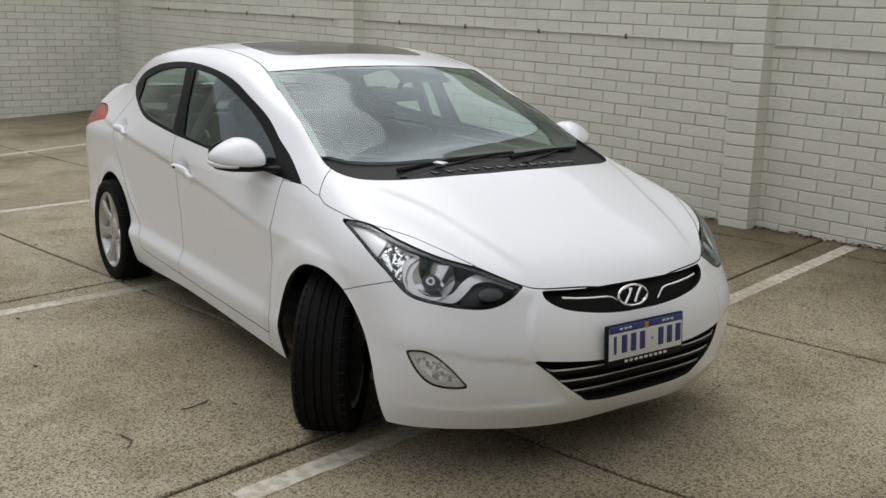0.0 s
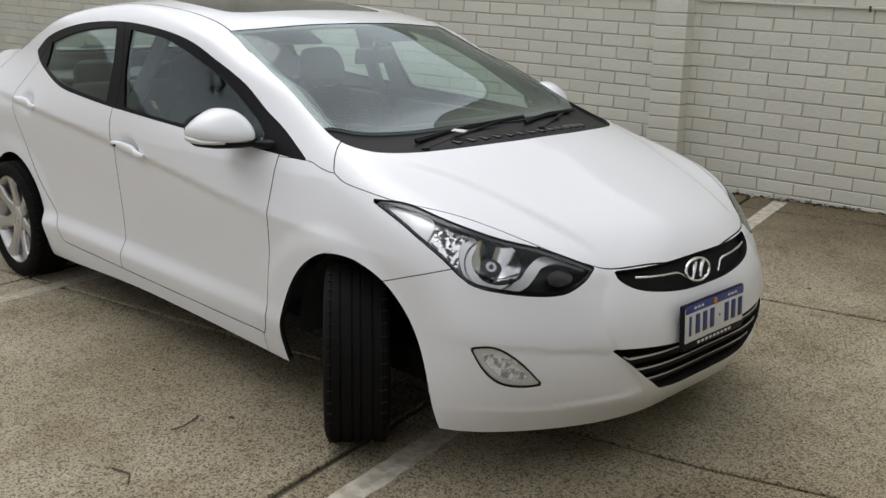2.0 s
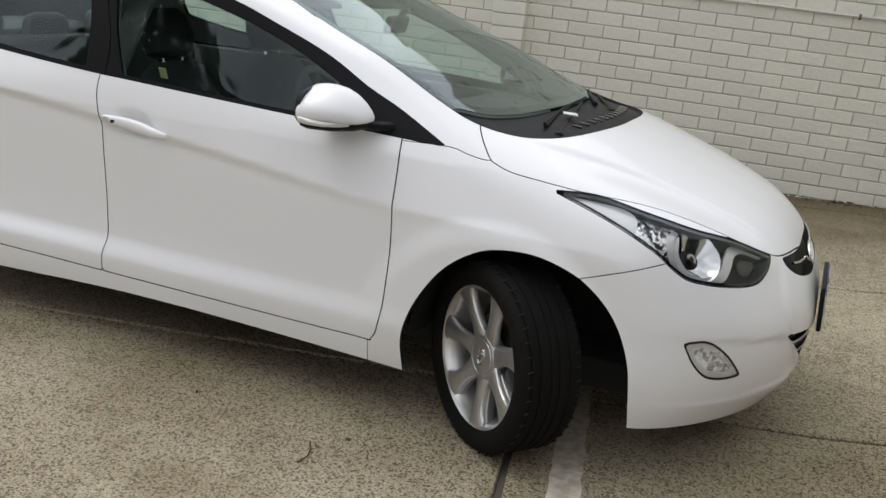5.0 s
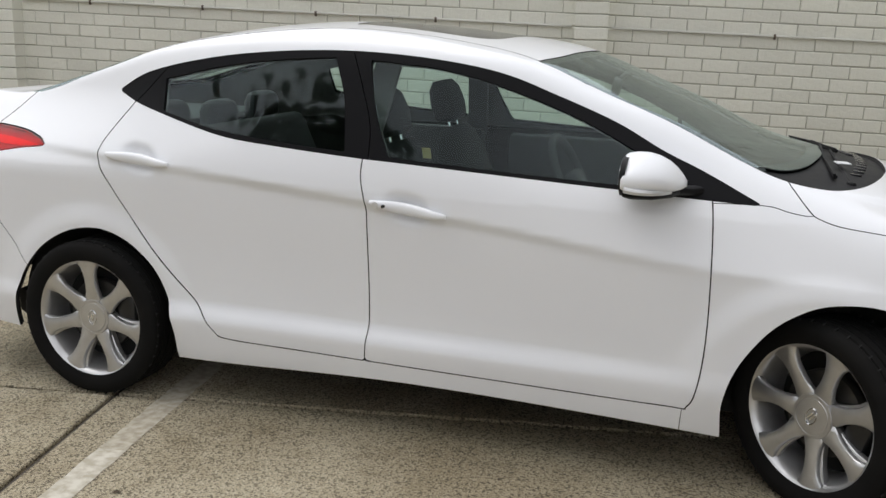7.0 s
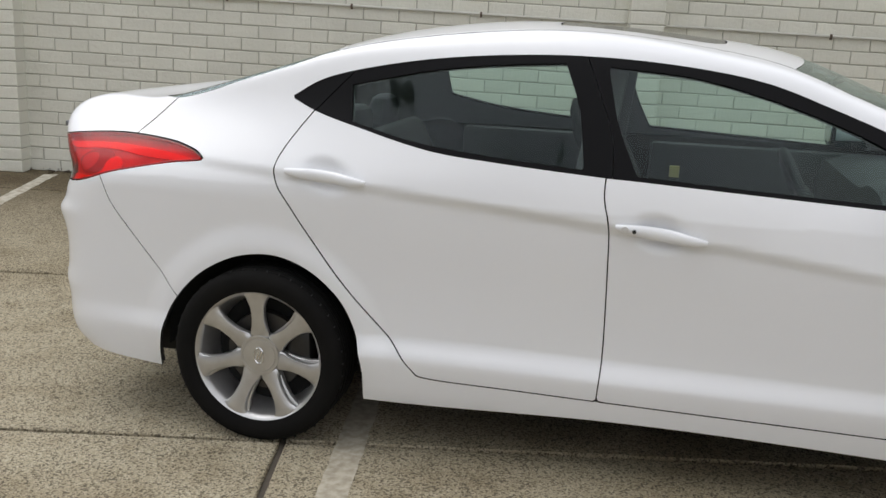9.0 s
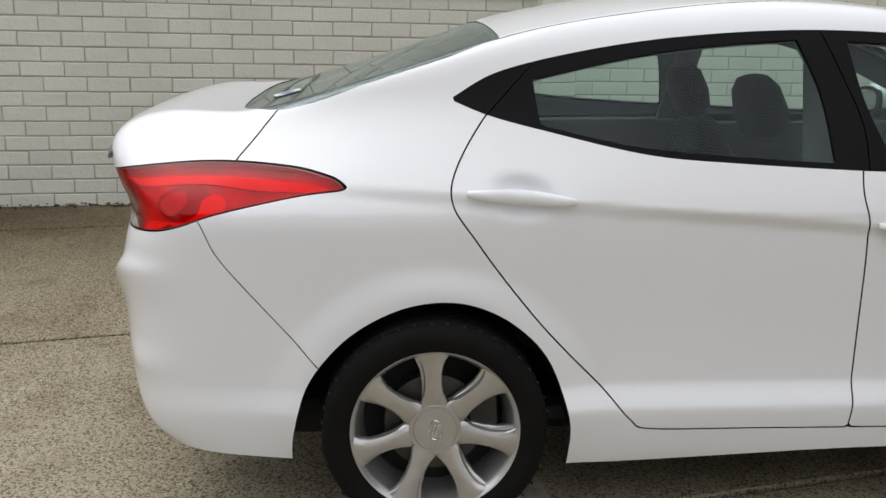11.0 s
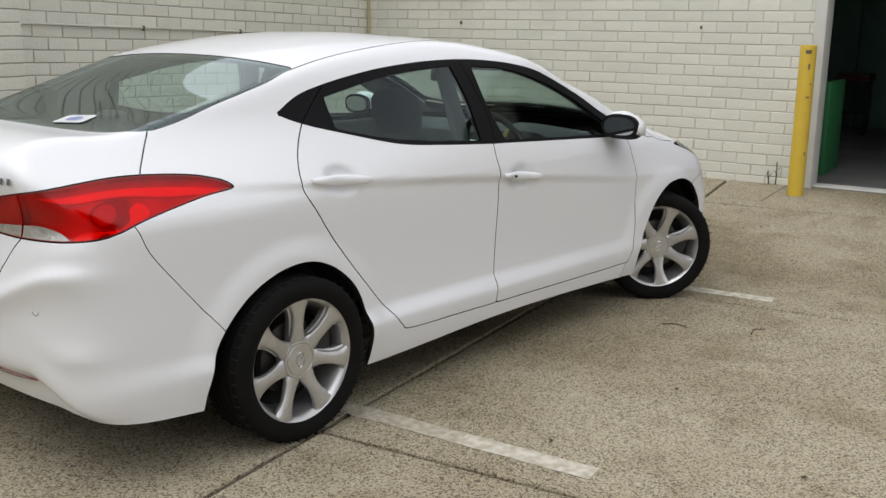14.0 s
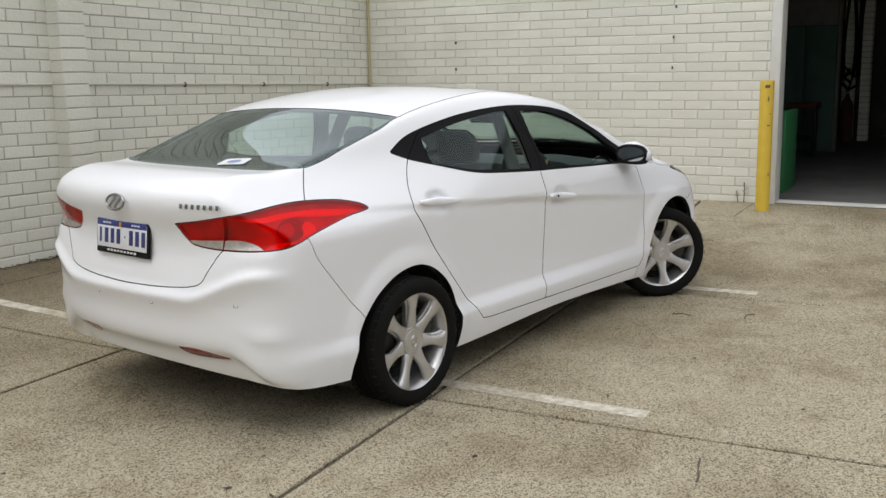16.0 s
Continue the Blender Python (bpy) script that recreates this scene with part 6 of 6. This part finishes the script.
for k in range(1500):
    x = bits.uniform(-10.5, 4.1)
    off = abs(bits.gauss(0, 0.035)) + 0.008
    y, s, a = wall_y(x) - off, bits.uniform(0.006, 0.018), bits.uniform(0, 6.3)
    z = 0.002 + rise(x, y) + bits.uniform(0, 0.016) * max(0.0, 1 - off * 12)
    b = len(verts)
    for j in range(4):
        verts.append((x + s * math.cos(a + j * 1.57), y + s * 0.6 * math.sin(a + j * 1.57), z + (0.008 * bits.random() if j % 2 else 0)))
    verts.append((x, y, z - 0.006))
    faces += [(b, b + 1, b + 2, b + 3), (b, b + 4, b + 1), (b + 2, b + 4, b + 3)]
tagged(mesh_object("leaf_debris", verts, faces, M["litter"], None, smooth=False), "dark leaf crumbs along the foot of the wall", "debris", kind="stuff")

# trees behind the yard, seen in the window glass
M["bark"] = material("bark", (0.10, 0.075, 0.055), 0.9, colour2=(0.06, 0.045, 0.035), scale=8, bump=0.4, bump_scale=20)
M["leaves"] = material("tree_leaves", (0.035, 0.06, 0.022), 0.6, colour2=(0.06, 0.09, 0.03), scale=2)


def tree(at, height, seed):
    rnd = random.Random(seed)
    t = tagged(empty("tree", at), "leafy tree past the edge of the yard", "tree", "trees behind the yard")
    bm = bmesh.new()
    add_tube(bm, [(0.0, 0, -0.1), (0.08, 0.05, height * 0.2), (0.02, 0.1, height * 0.42), (0.1, 0.0, height * 0.62)], 0.022 * height, 10, 0.35)
    tips = []
    for k in range(16):
        a, z = rnd.uniform(0, 6.3), height * rnd.uniform(0.10, 0.6)
        r = height * rnd.uniform(0.18, 0.32)
        end = Vector((r * math.cos(a), r * math.sin(a), z + height * rnd.uniform(0.12, 0.32)))
        add_tube(bm, [(0.05, 0.05, z), Vector((0.05, 0.05, z)).lerp(end, 0.5) + Vector((0, 0, 0.15)), end], 0.010 * height, 6, 0.3)
        tips += [end, Vector((0.05, 0.05, z)).lerp(end, 0.6)]
    part("trunk", bm, M["bark"], t)
    verts, faces = [], []
    for k in range(9000):
        c = rnd.choice(tips) + Vector((rnd.gauss(0, 1), rnd.gauss(0, 1), rnd.gauss(0, 0.8))) * height * 0.085
        s = height * rnd.uniform(0.014, 0.034)
        u = Vector((rnd.gauss(0, 1), rnd.gauss(0, 1), rnd.gauss(0, 1))).normalized()
        v = u.orthogonal().normalized()
        b = len(verts)
        verts += [c - u * s, c + v * s * 0.45, c + u * s, c - v * s * 0.45]
        faces.append((b, b + 1, b + 2, b + 3))
    tagged(mesh_object("crown", verts, faces, M["leaves"], t, smooth=False), kind="stuff")
    return t


for k, (x, y, hh) in enumerate(((-6.9, -15.2, 11.6), (-10.2, -16.4, 12.2))):
    tree((x, y, 0), hh, k + 3)


# ---------- bricks, piece by piece ----------
def brick_mesh(name, w, d, h, r=0.0045):
    """A brick whose face lies at y = 0 and looks to -y; its back is left open."""
    bm = bmesh.new()
    x, z = w / 2, h / 2
    f = [bm.verts.new(p) for p in ((-x + r, 0, -z + r), (x - r, 0, -z + r), (x - r, 0, z - r), (-x + r, 0, z - r))]
    e = [bm.verts.new(p) for p in ((-x, r, -z), (x, r, -z), (x, r, z), (-x, r, z))]
    b = [bm.verts.new(p) for p in ((-x, d, -z), (x, d, -z), (x, d, z), (-x, d, z))]
    bm.faces.new(f)
    for p, q in ((f, e), (e, b)):
        for k in range(4):
            bm.faces.new((p[k], q[k], q[(k + 1) % 4], p[(k + 1) % 4]))
    bmesh.ops.recalc_face_normals(bm, faces=bm.faces[:])
    me = bpy.data.meshes.new(name)
    bm.to_mesh(me)
    bm.free()
    me.materials.append(M["brick"])
    return me


JOINT = 0.008
BRICK = brick_mesh("brick", PITCH - JOINT, 0.020, COURSE - JOINT)
PIER = brick_mesh("pier_brick", 0.252, 0.155, COURSE - JOINT)
RNDB = random.Random(5)


def lay(wall, a, b, facing, tilt, near, holes=(), z0=-0.35, z1=3.75, limit=300):
    """Lays stretcher courses on a wall from a to b; bricks inside the near stretch are parts, the rest is one joined part."""
    d = (b - a).normalized()
    n = Vector((-d.y, d.x, 0)) * facing            # out of the wall
    L = (b - a).length
    turn = Matrix((d * facing * -1, -n, Vector((0, 0, 1)))).transposed().to_4x4()
    if turn.determinant() < 0:
        turn = Matrix((d, -n, Vector((0, 0, 1)))).transposed().to_4x4()
    made = 0
    verts, faces = [], []
    cv = [v.co.copy() for v in BRICK.vertices]
    cf = [tuple(p.vertices) for p in BRICK.polygons]
    rows = int((z1 - z0) / COURSE)
    for r in range(rows):
        off = (r % 2) * PITCH / 2
        k = 0
        while True:
            s = off + k * PITCH + PITCH / 2 - PITCH
            k += 1
            if s > L + PITCH / 2:
                break
            lo, hi = max(s - PITCH / 2, 0), min(s + PITCH / 2, L)
            if hi - lo < 0.03:
                continue
            mid, w = (lo + hi) / 2, hi - lo
            p = a + d * mid
            z = z0 + (r + 0.5) * COURSE - tilt * p.x
            if z < -0.06 or z > WALL_H - 0.03:
                continue
            if any(h0 < p.x < h1 for h0, h1 in holes):
                continue
            out = 0.0075 + RNDB.uniform(-0.0015, 0.0015)
            z += RNDB.uniform(-0.0012, 0.0012)
            m = Matrix.Translation((p.x + n.x * out, p.y + n.y * out, z)) @ turn @ Matrix.Rotation(tilt * (1 if d.x > 0 else -1) * (1 if abs(d.x) > 0.7 else 0) + RNDB.uniform(-0.006, 0.006), 4, "Y")
            m = m @ Matrix.Diagonal(((w - JOINT - RNDB.uniform(-0.003, 0.002)) / (PITCH - JOINT), 1, RNDB.uniform(0.985, 1.025), 1))
            if made < limit and near(p, z):
                ob = new("brick", BRICK)
                ob.parent = wall
                ob.matrix_basis = m
                made += 1
            else:
                base = len(verts)
                verts.extend(m @ v for v in cv)
                faces.extend(tuple(i + base for i in f) for f in cf)
    ob = mesh_object("brickwork", verts, faces, M["brick"], wall, smooth=False)
    tagged(ob, kind="stuff")
    return ob


lay(wall_long, END, CORNER, -1, TILT, lambda p, z: -1.6 < p.x < 2.3 and 0 < z < 1.75)
lay(wall_front, CORNER, DOOR_A - front_dir * 0.10, -1, 0.0, lambda p, z: p.y < 2.2 and z < 2.2)
lay(wall_rear, REAR_B, END, -1, 0.0, lambda p, z: False)

# shallow piers, one brick wide
for px in (-0.272, -5.13, -9.99):
    d = (CORNER - END).normalized()
    n = Vector((d.y, -d.x, 0))
    pier = tagged(empty("pier"), "shallow white painted brick pier on the wall", "pier", kind="structure")
    turn = Matrix((d, -n, Vector((0, 0, 1)))).transposed().to_4x4()
    part("pier_core", box((0.238, 0.145, 3.7), (0, 0, 0)), M["mortar"], pier, smooth=0).matrix_basis = Matrix.Translation((px + n.x * 0.072, wall_y(px) + n.y * 0.072, 1.75)) @ turn
    for r in range(40):
        z = -0.35 + (r + 0.5) * COURSE - TILT * px
        if z < -0.05 or z > WALL_H - 0.03:
            continue
        ob = new("brick", PIER)
        ob.parent = pier
        out = 0.154 + RNDB.uniform(-0.001, 0.001)
        ob.matrix_basis = Matrix.Translation((px + n.x * out, wall_y(px) + n.y * out, z)) @ turn @ Matrix.Rotation(RNDB.uniform(-0.003, 0.003), 4, "Y")

# conduit along the long wall with its saddles
M["conduit"] = material("painted_conduit", (0.58, 0.575, 0.52), 0.5, colour2=(0.48, 0.475, 0.43), scale=6)
dwall = (CORNER - END).normalized()
nwall = Vector((dwall.y, -dwall.x, 0))


def on_wall(x, z, out):
    return Vector((x, wall_y(x), z)) + nwall * out


for x0, x1 in ((-9.83, -5.28), (-4.98, -0.42), (-0.12, 4.18)):
    conduit = tagged(empty("conduit"), "thin white painted conduit clipped along the brick wall", "conduit")
    bm = bmesh.new()
    steps = int((x1 - x0) / 0.25)
    rnd = random.Random(int(x0 * 10))
    add_tube(bm, [on_wall(x0 + (x1 - x0) * k / steps, 1.485 - 0.022 * (x0 + (x1 - x0) * k / steps) + rnd.uniform(-0.002, 0.002), 0.024) for k in range(steps + 1)], 0.0105, 10)
    part("pipe", bm, M["conduit"], conduit)
    for x in [q for q in (-9.3, -8.3, -7.3, -6.3, -4.38, -3.40, -2.45, -1.48, 1.075, 2.21, 3.32) if x0 < q < x1]:
        z = 1.485 - 0.022 * x
        c = on_wall(x, z - 0.004, 0.028)
        turn = Matrix((dwall, -nwall, Vector((0, 0, 1)))).transposed()
        part("saddle", box((0.017, 0.024, 0.042), c, turn, bevel=0.005), M["rust"], conduit, "rusty steel saddle clip")
